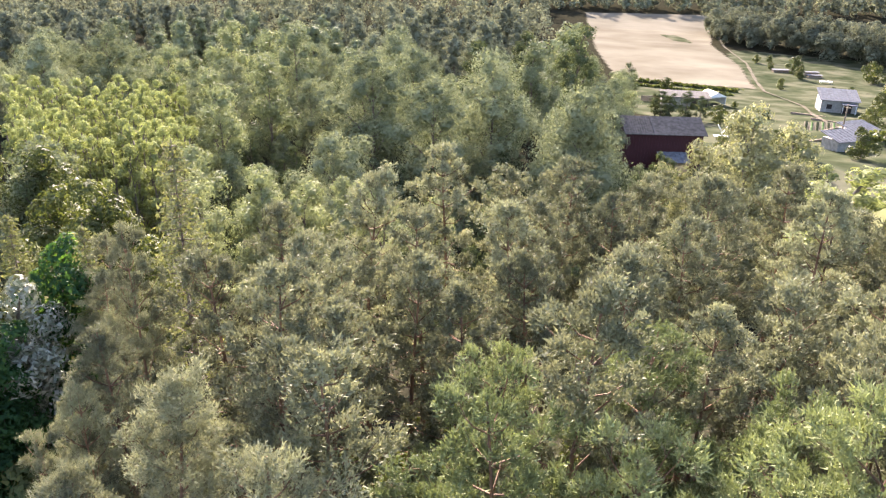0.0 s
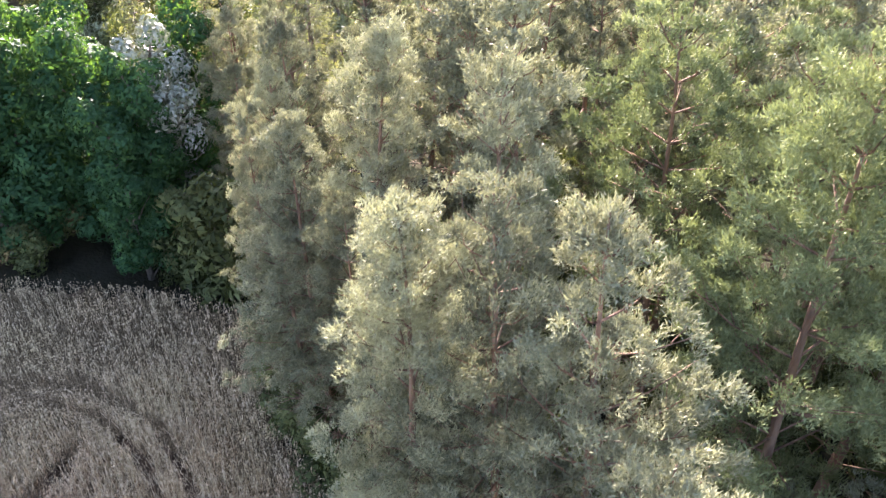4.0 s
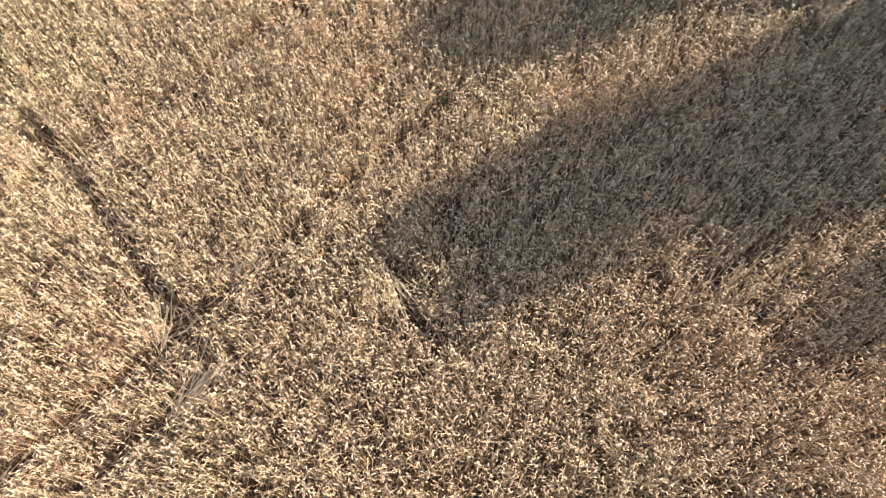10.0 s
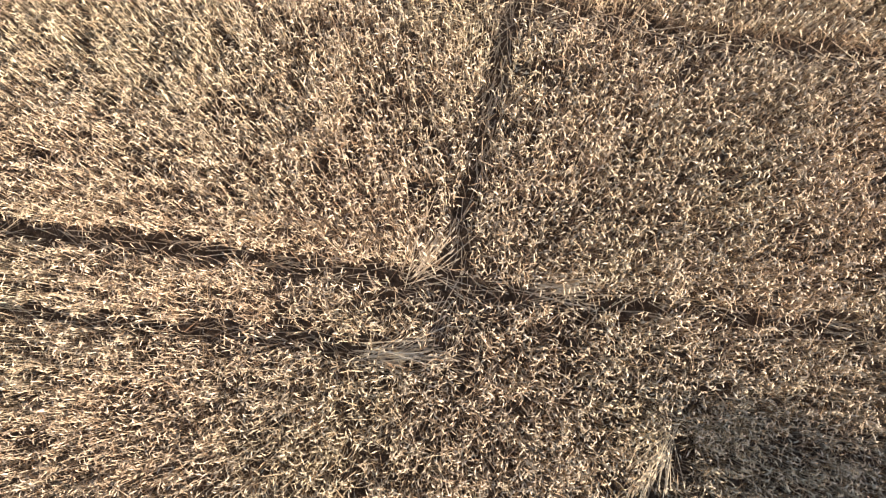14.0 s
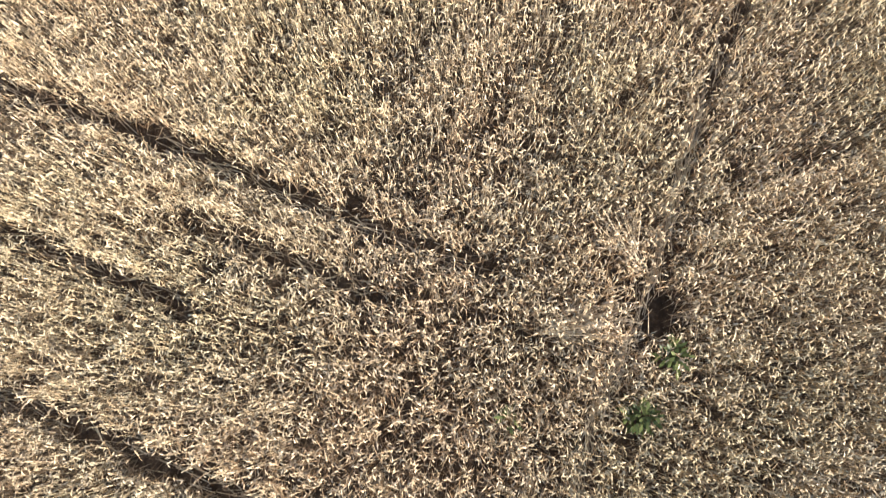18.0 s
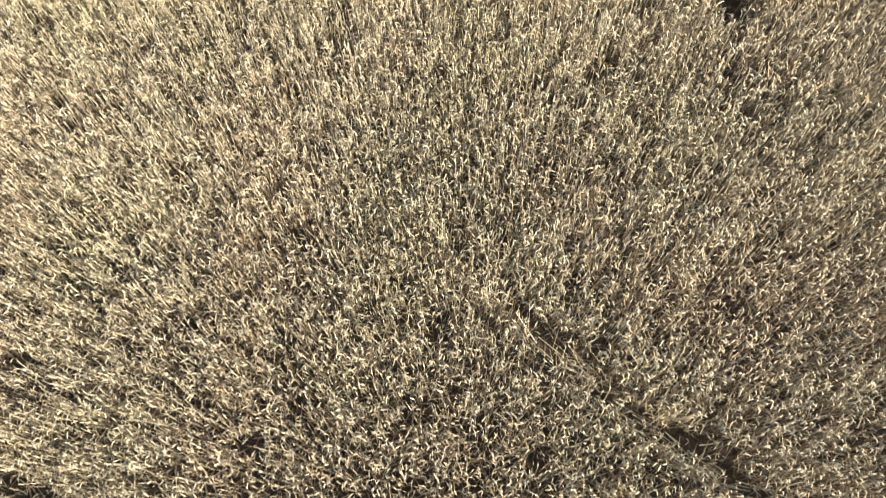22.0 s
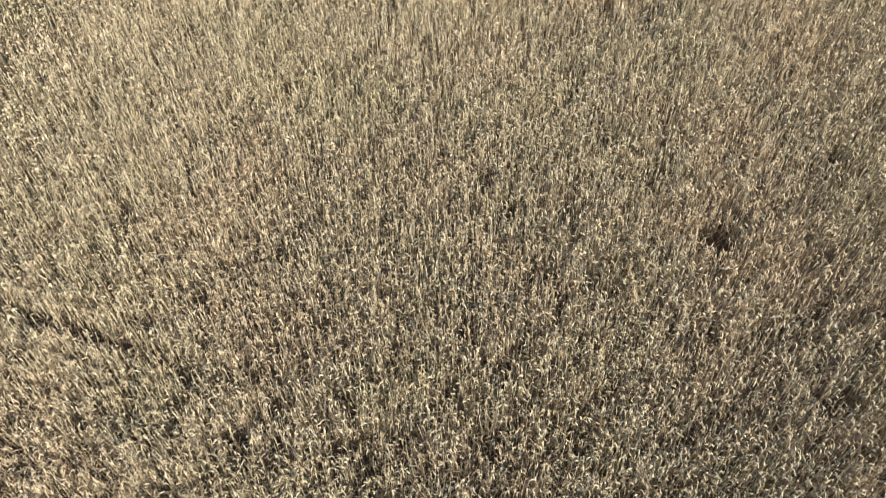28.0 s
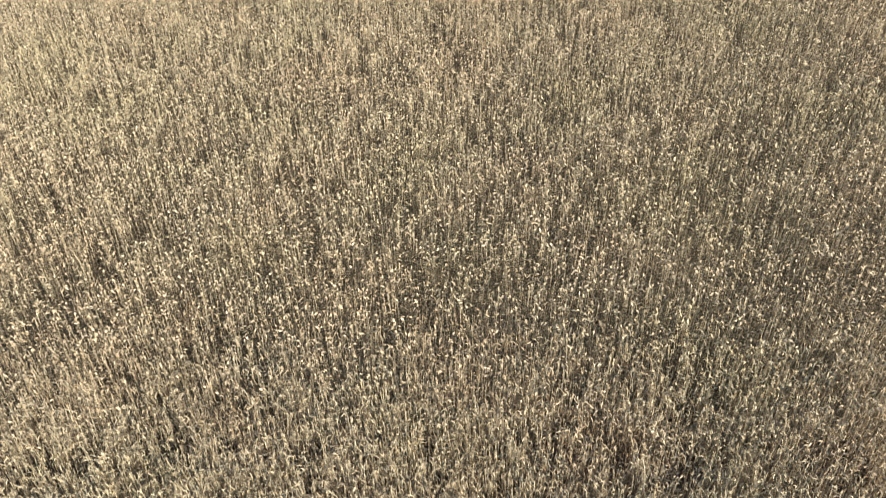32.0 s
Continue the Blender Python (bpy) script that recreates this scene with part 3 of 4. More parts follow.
def pine_meshes(seed, height, crown_from, spread, puffs, blades, puff, width, dead=8, mat=M_NEEDLE):
    """Scots pine: a stem with its limbs and bare snags, and an egg-shaped crown of needle puffs at the twig ends. Its own origin is at the root."""
    rng = random.Random(seed)
    trunk = Soup()
    centres, ways = [], []
    bend = Vector((rng.uniform(-0.5, 0.5), rng.uniform(-0.5, 0.5), 0))

    def axis(z):
        u = z / height
        return Vector((0, 0, z)) + bend * (u * u) + Vector((math.sin(u * 7 + seed) * 0.06, math.cos(u * 6 + seed) * 0.06, 0))

    zs = [height * i / 8 for i in range(9)]
    r0 = 0.010 * height + 0.02
    trunk.tube([axis(z) for z in zs], [max(0.015, r0 * (1 - 0.93 * z / height)) for z in zs], 7)
    z, turn = crown_from, rng.uniform(0, 6)
    while z < height - 0.15:
        u = (z - crown_from) / (height - crown_from)
        girth = 0.45 + 2.2 * u if u < 0.25 else (1 - ((u - 0.25) / 0.75) ** 1.7) ** 0.75
        reach = spread * girth * rng.uniform(0.8, 1.2)
        for k in range(rng.choice((3, 4, 4, 5))):
            turn += 2.4 + rng.uniform(-0.5, 0.5)
            if rng.random() < 0.1 and u < 0.8:
                continue
            rise = 0.05 + 0.75 * u + rng.uniform(-0.15, 0.3)
            d = Vector((math.cos(turn), math.sin(turn), rise)).normalized()
            ln = reach * rng.uniform(0.6, 1.15) + 0.1
            p0 = axis(z)
            p1 = p0 + d * ln * 0.55 + Vector((0, 0, -0.03))
            p2 = p0 + d * ln + Vector((0, 0, 0.12 * ln))
            trunk.tube([p0, p1, p2], [0.022, 0.013, 0.006], 3, False)
            side = Vector((-d.y, d.x, 0))
            twigs = max(1, round(ln * puffs / 3))
            for j in range(twigs):
                a = 1.02 - (0.72 if ln > 0.7 else 0.9) * (j + 0.5 * rng.random()) / twigs
                p = p0.lerp(p1, a / 0.55) if a < 0.55 else p1.lerp(p2, (a - 0.55) / 0.45)
                q = p + side * rng.uniform(-0.45, 0.45) * ln * min(a, 1) + Vector((0, 0, rng.uniform(0.0, 0.16)))
                trunk.tube([p.lerp(p0, 0.12), q], [0.009, 0.004], 3, False)
                for _ in range(3):
                    centres.append(tuple(q + Vector((rng.gauss(0, 0.1), rng.gauss(0, 0.1), rng.gauss(0, 0.07)))))
                    ways.append(tuple((d + Vector((0, 0, 0.5))).normalized()))
        z += rng.uniform(0.36, 0.56)
    for k in range(4):
        centres.append(tuple(axis(height) + Vector((rng.uniform(-0.08, 0.08), rng.uniform(-0.08, 0.08), -0.14 * k))))
        ways.append((0, 0, 1.0))
    for _ in range(dead):
        z = rng.uniform(height * 0.2, crown_from + 1.0)
        a = rng.uniform(0, 6.3)
        d = Vector((math.cos(a), math.sin(a), rng.uniform(-0.25, 0.3)))
        p = axis(z)
        q = p + d * rng.uniform(0.5, 1.4)
        trunk.tube([p, p.lerp(q, 0.6) + Vector((0, 0, 0.05)), q], [0.018, 0.011, 0.004], 3, False)
    return [("trunk", trunk.mesh("pine_trunk", M_PINE_BARK, True)), ("crown", needles("pine_crown", seed, centres, ways, puff, blades, width, mat))]


def broadleaf_meshes(seed, height, crown_from, width, leaf, count, mat, bark, lobes=9, droop=0.0, even=0.0, core=0.0, puff=1.0):
    """A broad crown of leaf sprays on forked limbs: many lobes, uneven in outline, with gaps between them."""
    rng = random.Random(seed)
    r = np.random.default_rng(seed)
    trunk = Soup()
    bend = Vector((rng.uniform(-0.3, 0.3), rng.uniform(-0.3, 0.3), 0)) * height / 10
    zs = [height * 0.8 * i / 6 for i in range(7)]
    trunk.tube([Vector((0, 0, z)) + bend * (z / height) ** 2 for z in zs], [max(0.02, 0.016 * height * (1 - 0.95 * z / (height * 0.8))) for z in zs], 7)
    blobs = []
    for i in range(lobes):
        u = (i + 0.5) / lobes
        z = crown_from + (height - crown_from) * (0.08 + 0.8 * u)
        belly = math.sin(math.pi * (0.2 + 0.72 * u)) * (1 - even) + even * (1 if u < 0.75 else 0.7)
        a = i * 2.4 + rng.uniform(-0.5, 0.5)
        off = width / 2 * belly * rng.uniform(0.3, 0.72)
        c = Vector((math.cos(a) * off, math.sin(a) * off, z)) + bend * (z / height) ** 2
        rad = puff * width * rng.uniform(0.17, 0.27) * (0.6 + 0.5 * belly)
        blobs.append((c, rad))
        for _ in range(2):
            e = rand_dir(rng, 0.4)
            blobs.append((c + e * rad * 0.8, rad * rng.uniform(0.4, 0.62)))
        p0 = Vector((0, 0, max(crown_from * 0.6, z - off * 1.1 - 0.4))) + bend * (z / height) ** 2
        trunk.tube([p0, p0.lerp(c, 0.5) + Vector((0, 0, 0.1 * off)), c], [0.006 * height, 0.004 * height, 0.012], 4, False)
    rads = np.array([b[1] for b in blobs])
    k = r.choice(len(blobs), count, p=rads**2 / (rads**2).sum())
    cen = np.array([tuple(b[0]) for b in blobs])[k]
    d = unit(r.normal(0, 1, (count, 3)) + np.array([0, 0, 0.3]))
    dist = rads[k] * np.where(r.random(count) < 0.88 - 0.25 * bool(core), r.uniform(0.84, 1.1, count), r.uniform(0.5, 0.9, count))
    p = cen + d * dist[:, None] * np.array([1, 1, 0.85])
    p[:, 2] = np.maximum(p[:, 2] - droop * r.random(count), 0.12)
    nrm = unit(d + r.normal(0, 0.3, (count, 3)))
    a = unit(np.cross(nrm, r.normal(0, 1, (count, 3)))) * (leaf * r.uniform(0.6, 1.3, count))[:, None]
    b = np.cross(nrm, a) * r.uniform(0.45, 0.75, count)[:, None]
    v = np.stack([p - a * 0.55 - b * 0.3, p - a * 0.1 + b * 0.75, p + a * 0.75 - b * 0.1 + nrm * leaf * 0.1], 1).reshape(-1, 3)
    if core:
        inner = []
        for c, rad in blobs:
            bm = bmesh.new()
            bmesh.ops.create_icosphere(bm, subdivisions=2 if rad > width * 0.13 else 1, radius=rad * core)
            pts = np.array([q.co for q in bm.verts]) * r.uniform(0.6, 1.3, (len(bm.verts), 1)) * np.array([1, 1, 0.85]) + np.array(tuple(c))
            inner.append(pts[np.array([[q.index for q in f.verts] for f in bm.faces])].reshape(-1, 3))
            bm.free()
        v = np.concatenate([v] + inner)
        count = len(v) // 3
    return [("trunk", trunk.mesh("tree_trunk", bark, True)), ("crown", mesh_np("tree_crown", v, np.arange(3 * count).reshape(-1, 3), mat))]


def plant(meshes, name, x, y, label, category, group, turn=0.0, scale=1.0, tall=1.0, sink=0.06):
    ob = thing(name, (x, y, gz(x, y) - sink), label, category, group, turn=turn)
    ob.scale = (scale, scale, scale * tall)
    for pname, me in meshes:
        part(pname, me, ob)
    return ob


PINES = [pine_meshes(i + 1, 12.0, 6.2 + 0.45 * (i % 4), 1.15 + 0.16 * (i % 3), 5.6, 11, 0.22, 0.042, 26) for i in range(6)]
FRESH_PINES = [pine_meshes(i + 21, 12.0, 4.8 + 0.6 * i, 1.45 + 0.15 * i, 5.4, 15, 0.22, 0.027, 12, M_NEEDLE_FRESH) for i in range(3)]
EDGE_PINES = [pine_meshes(i + 31, 12.0, 2.6 + 1.0 * i, 1.6, 5.0, 20, 0.21, 0.02, 34) for i in range(3)]
NEAR_PINES = [pine_meshes(51, 12.0, 3.0, 1.75, 11.0, 16, 0.21, 0.02, 12, M_NEEDLE_FRESH), pine_meshes(52, 12.0, 2.4, 1.7, 10.5, 16, 0.21, 0.02, 40)]

LABEL_PINE = "Scots pine with a plump grey-green crown above a reddish trunk"
rng2 = random.Random(3)
stand = []


def free(x, y, gap):
    return all((x - a) ** 2 + (y - b) ** 2 > gap * gap for a, b in stand)


def pine(meshes, x, y, top, label, group, wide=1.0):
    """A pine whose tip stands at the height top."""
    k = (top - gz(x, y)) / 12.0
    plant(meshes, "pine_tree", x, y, label, "tree", group, rng2.uniform(0, 360), k * wide, 1 / wide)
    stand.append((x, y))


# the three pines beyond x = 15 are added to cast shade on the field
for x, y, top, k in [(3.3, -41.5, 9.3, 2), (9.3, -42.3, 8.1, 0), (6.7, -40.2, 7.4, 0), (1.2, -39.6, 8.8, 1), (-0.3, -39.7, 9.3, 0),
                     (-3.9, -41.8, 7.8, 2), (-6.5, -43.0, 8.0, 0), (17.8, -45.4, 6.6, 0), (16.5, -44.5, 5.9, 0), (15.2, -43.7, 4.9, 0), (5.3, -40.2, 6.4, 2), (-1.6, -38.3, 7.6, 2)]:
    pine(EDGE_PINES[k], x, y, top, "bushy Scots pine at the field edge, branched low down", "edge pines")
for x, y, top, k in [(6.2, -41.2, 8.8, 1), (2.7, -39.1, 8.5, 1), (-1.5, -42.5, 10.3, 0)]:
    pine(NEAR_PINES[k], x, y, top, "dense bushy Scots pine rising at the field edge", "tall edge pines")
for x, y, top, k in [(9.0, -41.3, 7.5, 2), (8.8, -40.6, 6.9, 1), (10.9, -41.6, 6.3, 0), (11.7, -43.7, 8.9, 1)]:
    pine(EDGE_PINES[k], x, y, top, "slender Scots pine in the corner of the field edge", "corner pines", 0.68)
for x, y, top, k in [(7.6, -40.3, 5.0, 1), (3.0, -39.9, 3.4, 2), (9.9, -41.7, 4.2, 0), (12.0, -42.9, 3.6, 2), (-2.4, -40.4, 5.2, 0), (-5.6, -41.2, 5.4, 1)]:
    pine(EDGE_PINES[k], x, y, top, "low spreading young pine overhanging the wheat", "young pines", 1.45)
for x, y, top in [(1.7, -44.4, 9.5), (-0.4, -44.6, 9.3), (-1.7, -46.2, 10.3), (-0.4, -48.4, 8.3), (1.9, -47.6, 8.9), (-3.4, -44.4, 9.6), (3.4, -46.4, 8.2), (-3.6, -47.6, 9.4)]:
    pine(FRESH_PINES[int(abs(x * 7)) % 3], x, y, top, "broad fresh-green Scots pine among the darker ones", "fresh pines")
stand += [(15.2, -46.4), (13.6, -45.4)]
for i, (x, y, top) in enumerate([(4.2, -43.5, 9.4), (2.5, -46.0, 10.2), (6.8, -45.1, 8.6), (8.0, -44.4, 9.1), (8.9, -46.2, 8.9), (9.9, -44.7, 8.8), (5.9, -43.0, 8.9), (5.5, -50.0, 8.3), (3.7, -50.4, 8.8),
                                 (12.1, -53.7, 8.7), (11.7, -55.8, 7.7), (11.7, -49.9, 8.8), (1.2, -52.0, 8.5), (0.2, -52.9, 8.9), (5.0, -56.6, 8.8), (5.4, -63.2, 7.7), (4.6, -54.6, 8.3),
                                 (2.4, -57.3, 8.8), (9.8, -50.4, 8.3), (5.2, -47.4, 8.3), (7.6, -47.9, 8.4), (13.4, -48.6, 7.8)]):
    pine(PINES[i % 6], x, y, top, LABEL_PINE, "pine stand")
tries = 0
while len(stand) < 128 and tries < 30000:
    tries += 1
    x, y = rng2.uniform(-7, 17), rng2.uniform(-68, -43.2)
    s = 0.65 * x - 0.76 * y
    if (y > -47.5 and x > 2) or s > 52 or (x > 12.5 and y > -45.5) or (x > 13 and s > 46.5) or not free(x, y, 2.15):
        continue
    kinds = FRESH_PINES if x < -1 and y > -52 else PINES
    top = min(rng2.uniform(7.4, 8.7), 14.9 - 0.29 * math.hypot(x + 3.4, y + 37.5) - rng2.uniform(0, 0.7))
    pine(kinds[rng2.randrange(3 if x < -1 else 6)], x, y, top, LABEL_PINE, "pine stand")

# ---- leaf trees, by kind ----
OAKS = [broadleaf_meshes(50 + i, 11.0, 1.0, 4.6, 0.17, 11000, M_LEAF_OAK, M_BARK, 13) for i in range(2)]
CORNER = [broadleaf_meshes(60 + i, 11.6, 0.1, 4.0, 0.22, 11000, M_LEAF_DARK, M_BARK, 18, even=0.85) for i in range(3)]
BIRCHES = [broadleaf_meshes(70 + i, 11.0, 1.5, 2.4, 0.13, 3600, M_LEAF_BIRCH, M_BARK, 8, core=0.4) for i in range(3)]
ROW = [broadleaf_meshes(76 + i, 12.0, 1.5, 3.2, 0.13, 7000, M_LEAF_LIGHT, M_BARK, 10, core=0.4) for i in range(2)]
WILLOWS = [broadleaf_meshes(80 + i, 16.5, 0.5, 10.0, 0.24, 13000, M_LEAF_GREY_HAZE, M_BARK, 16, droop=0.3, core=0.36, puff=1.0) for i in range(3)]
POPLARS = [broadleaf_meshes(90 + i, 15.0, 0.8, 5.6, 0.2, 9000, M_LEAF_LIGHT, M_BARK, 13, core=0.4, puff=1.2) for i in range(2)]
OLIVES = [broadleaf_meshes(92 + i, 15.0, 0.8, 5.2, 0.18, 11000, M_LEAF_OLIVE, M_BARK, 13, core=0.35, puff=1.25) for i in range(2)]
GREENS = [broadleaf_meshes(95 + i, 14.5, 0.5, 6.8, 0.2, 9000, M_LEAF_WOOD, M_BARK, 13, core=0.4) for i in range(2)]
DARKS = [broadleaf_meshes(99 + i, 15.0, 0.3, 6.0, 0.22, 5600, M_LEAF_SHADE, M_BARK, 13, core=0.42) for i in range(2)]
FAR_GREY = [broadleaf_meshes(140 + i, 15.0, 0.3, 6.4, 0.34, 2400, M_LEAF_FAR_HAZE, M_BARK, 14, core=0.62, puff=1.15) for i in range(3)]
FAR_GREEN = [broadleaf_meshes(145 + i, 15.0, 0.3, 6.0, 0.34, 2400, M_LEAF_WOOD, M_BARK, 14, core=0.62, puff=1.15) for i in range(2)]
SHRUBS = [broadleaf_meshes(110 + i, 2.6, 0.0, 2.4, 0.15, 2400, M_LEAF_OAK, M_BARK, 7, even=0.6) for i in range(2)]
SILVER = broadleaf_meshes(120, 7.4, 0.8, 3.0, 0.13, 7000, M_LEAF_SILVER, M_BARK, 9)


def larch_meshes(seed, height, spread, mat):
    """A tall narrow cone of drooping boughs round a straight stem."""
    rng = random.Random(seed)
    trunk, crown = Soup(), Soup()
    zs = [height * i / 8 for i in range(9)]
    trunk.tube([(0, 0, z) for z in zs], [max(0.012, 0.014 * height * (1 - z / height)) for z in zs], 7)
    z, turn = height * 0.18, 0.0
    while z < height - 0.15:
        u = z / height
        for _ in range(6):
            turn += 2.4
            ln = spread * (1 - u) ** 0.8 * rng.uniform(0.7, 1.15) + 0.12
            d = Vector((math.cos(turn), math.sin(turn), 0.12))
            p0, p2 = Vector((0, 0, z)), Vector((0, 0, z)) + d * ln + Vector((0, 0, -0.15 * ln))
            trunk.tube([p0, p2], [0.016, 0.005], 3, False)
            for j in range(int(5 + 9 * (1 - u))):
                p = p0.lerp(p2, rng.uniform(0.25, 1.0)) + Vector((rng.uniform(-0.14, 0.14), rng.uniform(-0.14, 0.14), rng.uniform(-0.25, 0.04)))
                tuft(crown, rng, p, Vector((0, 0, -0.3)), 0.2, 4, 0.06)
        z += 0.3
    return [("trunk", trunk.mesh("larch_trunk", M_BARK, True)), ("crown", crown.mesh("larch_crown", mat))]


LARCH = larch_meshes(130, 11.2, 1.9, M_LARCH)
LARCH_SMALL = larch_meshes(131, 9.4, 1.4, M_LARCH)

rng3 = random.Random(21)


def grove(meshes, name, label, group, spots, base):
    """Trees at (x, y, height); base is the built height."""
    for i, (x, y, h) in enumerate(spots):
        k = h / base
        plant(meshes[i % len(meshes)], name, x, y, label, "tree", group, (x * 37 + y * 53) % 360, k, 1.0)
        stand.append((x, y))


grove([LARCH], "larch_tree", "tall pale larch with a dark straight stem", "", [(14.7, -46.2, 11.9)], 11.2)
grove([LARCH_SMALL], "larch_tree", "small light-green larch beside the oak", "small larches", [(18.4, -45.0, 8.9), (20.6, -43.7, 9.0)], 9.4)
grove(OAKS, "oak_tree", "broad dark-green oak with glossy leaves", "oaks", [(25.2, -48.2, 11.4), (24.0, -45.2, 8.6), (28.2, -47.4, 11.0), (22.6, -48.4, 8.8), (44.1, -52.2, 12.5), (48, -50, 12)], 11.0)
grove([SILVER], "silver_poplar", "silver-leaved poplar glinting in the light", "", [(18.1, -42.9, 8.3)], 7.4)
grove(ROW, "birch_tree", "light-green birch in a row behind the pines", "birch row",
      [(25.5, -55.2, 11.9), (27.0, -56.6, 12.2), (24.4, -56.8, 11.8), (23.0, -58.0, 12.0), (28.9, -57.3, 12.1), (21.8, -59.4, 11.6), (27.4, -53.6, 11.6), (31.5, -54.9, 13.0),
       (20.4, -61.0, 11.4), (29.6, -60.5, 11.5), (25.6, -61.5, 11.5)], 12.0)
# trees behind the first row are unseen, added to thicken the shadow over the wheat
grove(CORNER, "maple_tree", "dense dark-green maple with leaves down to the field edge", "field edge trees",
      [(x, y, top - gz(x, y)) for x, y, top in [(16.6, -40.6, 4.9), (19.0, -40.9, 6.5), (17.4, -41.7, 5.9), (19.0, -44.3, 6.5), (20.4, -38.0, 8.9), (20.2, -39.2, 7.4),
                                                (22.8, -37.0, 6.4), (23.2, -35.0, 8.4), (22.6, -35.8, 7.9), (23.7, -33.4, 7.3), (25.4, -31.8, 6.6), (27.4, -28.6, 6.3), (29.6, -25.2, 6.3),
                                                (32.0, -21.5, 6.3), (35.0, -17.0, 6.3), (26.2, -37.6, 8.3), (29.0, -33.4, 8.0), (31.6, -29.0, 8.0), (24.4, -40.4, 7.6), (21.8, -41.4, 6.6)]], 11.6)
for i, (x, y) in enumerate([(0.6, -40.2), (3.4, -40.4), (7.6, -40.4), (10.0, -41.0), (13.6, -42.9), (19.2, -38.3),
                            (20.9, -35.6), (22.9, -33.2), (-4.2, -41), (24.6, -30.6), (20.3, -39.5), (22.2, -37.0), (24.4, -34.6), (26.4, -32.0), (13.4, -44.0),
                            (26.3, -28.2), (28.3, -25.0), (16.4, -41.3), (15.4, -42.0), (17.2, -41.0), (3.0, -43.0), (5.6, -45.4), (0.8, -44.8), (1.9, -39.5), (4.3, -39.9), (5.7, -40.0), (6.7, -40.2), (8.5, -40.5), (9.3, -40.8), (2.7, -39.6)]):
    plant(SHRUBS[i % 2], "shrub", x, y, "leafy shrub between the trees and the wheat", "bush", "edge shrubs", rng3.uniform(0, 360), rng3.uniform(0.6, 1.05))
# two shrubs added to cut short the sunlit strip on the wheat
for x, y, k in [(14.2, -42.4, 1.6), (15.3, -42.4, 1.5)]:
    plant(SHRUBS[0], "shrub", x, y, "tall leafy shrub added in the field corner to block the sun", "bush", "corner shrubs", 40 * k, k)
for i in range(40):
    x, y = rng3.uniform(-4, 13.5), rng3.uniform(-55, -43.5)
    if 0.65 * x - 0.76 * y < 49:
        plant(SHRUBS[i % 2], "shrub", x, y, "dark undergrowth bush beneath the pines", "bush", "undergrowth", rng3.uniform(0, 360), rng3.uniform(0.9, 1.7))
for i in range(120):
    u, v = (i % 12 + rng3.random()) / 12, (i // 12 + rng3.random()) / 5.9
    x, y = 57.8 + 22.9 * v - 9.9 * u - 2.5 * u * v + rng3.uniform(-0.8, 0.8), -54.4 - 7 * v - 9 * u - 3.4 * u * v
    plant(BIRCHES[i % 3], "birch_tree", x, y, "young yellow-green birch in a dense plantation", "tree", "birch plantation", rng3.uniform(0, 360),
          rng3.uniform(0.98, 1.16), rng3.uniform(0.98, 1.06))
    stand.append((x, y))
grove(WILLOWS, "willow_tree", "big willow with a billowing crown, grey-green leaves paled for haze", "willows",
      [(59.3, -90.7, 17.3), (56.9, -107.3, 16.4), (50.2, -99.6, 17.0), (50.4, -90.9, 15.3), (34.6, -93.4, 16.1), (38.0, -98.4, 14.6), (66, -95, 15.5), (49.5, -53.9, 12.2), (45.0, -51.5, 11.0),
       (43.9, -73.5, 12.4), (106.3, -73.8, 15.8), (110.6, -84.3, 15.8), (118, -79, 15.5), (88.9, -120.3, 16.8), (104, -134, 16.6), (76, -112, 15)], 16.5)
grove(POPLARS, "poplar_tree", "light-green poplar with a tall loose crown", "poplars",
      [(70.6, -78.3, 14.9), (62.5, -74.5, 14.5), (71.4, -85.7, 15.6), (84.7, -94.2, 14.7), (108.0, -102.5, 17.5), (99.0, -87.6, 14.5), (95, -101, 16.5), (38.5, -58.6, 12.8)], 15.0)
for i, (x, y, h) in enumerate([(6.9, -76.3, 13.6), (4.6, -73.5, 12.8), (9.0, -80.2, 12.4), (8.2, -85.0, 12.0), (12.4, -92.0, 10.5), (15.0, -103.0, 9.5), (20.0, -114.0, 8.5)]):
    plant(BIRCHES[i % 3], "leaf_tree", x, y, "broad lime-green tree below the yard", "tree", "lime-green trees", 70 * i, h / 5.8, 0.53)
    stand.append((x, y))
grove(OLIVES, "leaf_tree", "loose olive-green tree in front of the yard", "yard trees",
      [(17.6, -88.6, 16.8), (20.2, -92.0, 15.8), (15.4, -90.0, 15.4), (23.6, -93.6, 13.0), (25.2, -90.9, 11.0), (12.6, -84.0, 12.4)], 15.0)
grove(GREENS, "leaf_tree", "full mid-green tree in the wood", "full trees",
      [(91.8, -103.7, 17.9), (109.2, -115.8, 17.9), (66.0, -126.0, 17.0), (80, -104, 15), (72, -104, 14)], 14.5)
grove(DARKS, "leaf_tree", "dark full-leaved tree in the wood", "dark trees", [(63.1, -132.4, 19.2), (71.0, -130.0, 18.2), (60, -112, 15), (47, -108, 13), (24.3, -119.9, 9.2), (69, -118, 17)], 15.0)
for i, (x, y, h) in enumerate([(70.5, -175, 6.5), (68.0, -177, 7.2), (65.6, -178.5, 6.0), (73.0, -176.5, 6.8), (75.4, -178.5, 5.6)]):
    plant(DARKS[i % 2], "leaf_tree", x, y, "small dark round tree in front of the shed", "tree", "yard trees by the shed", 50 * i, h / 16.0 * 1.7, 0.56)
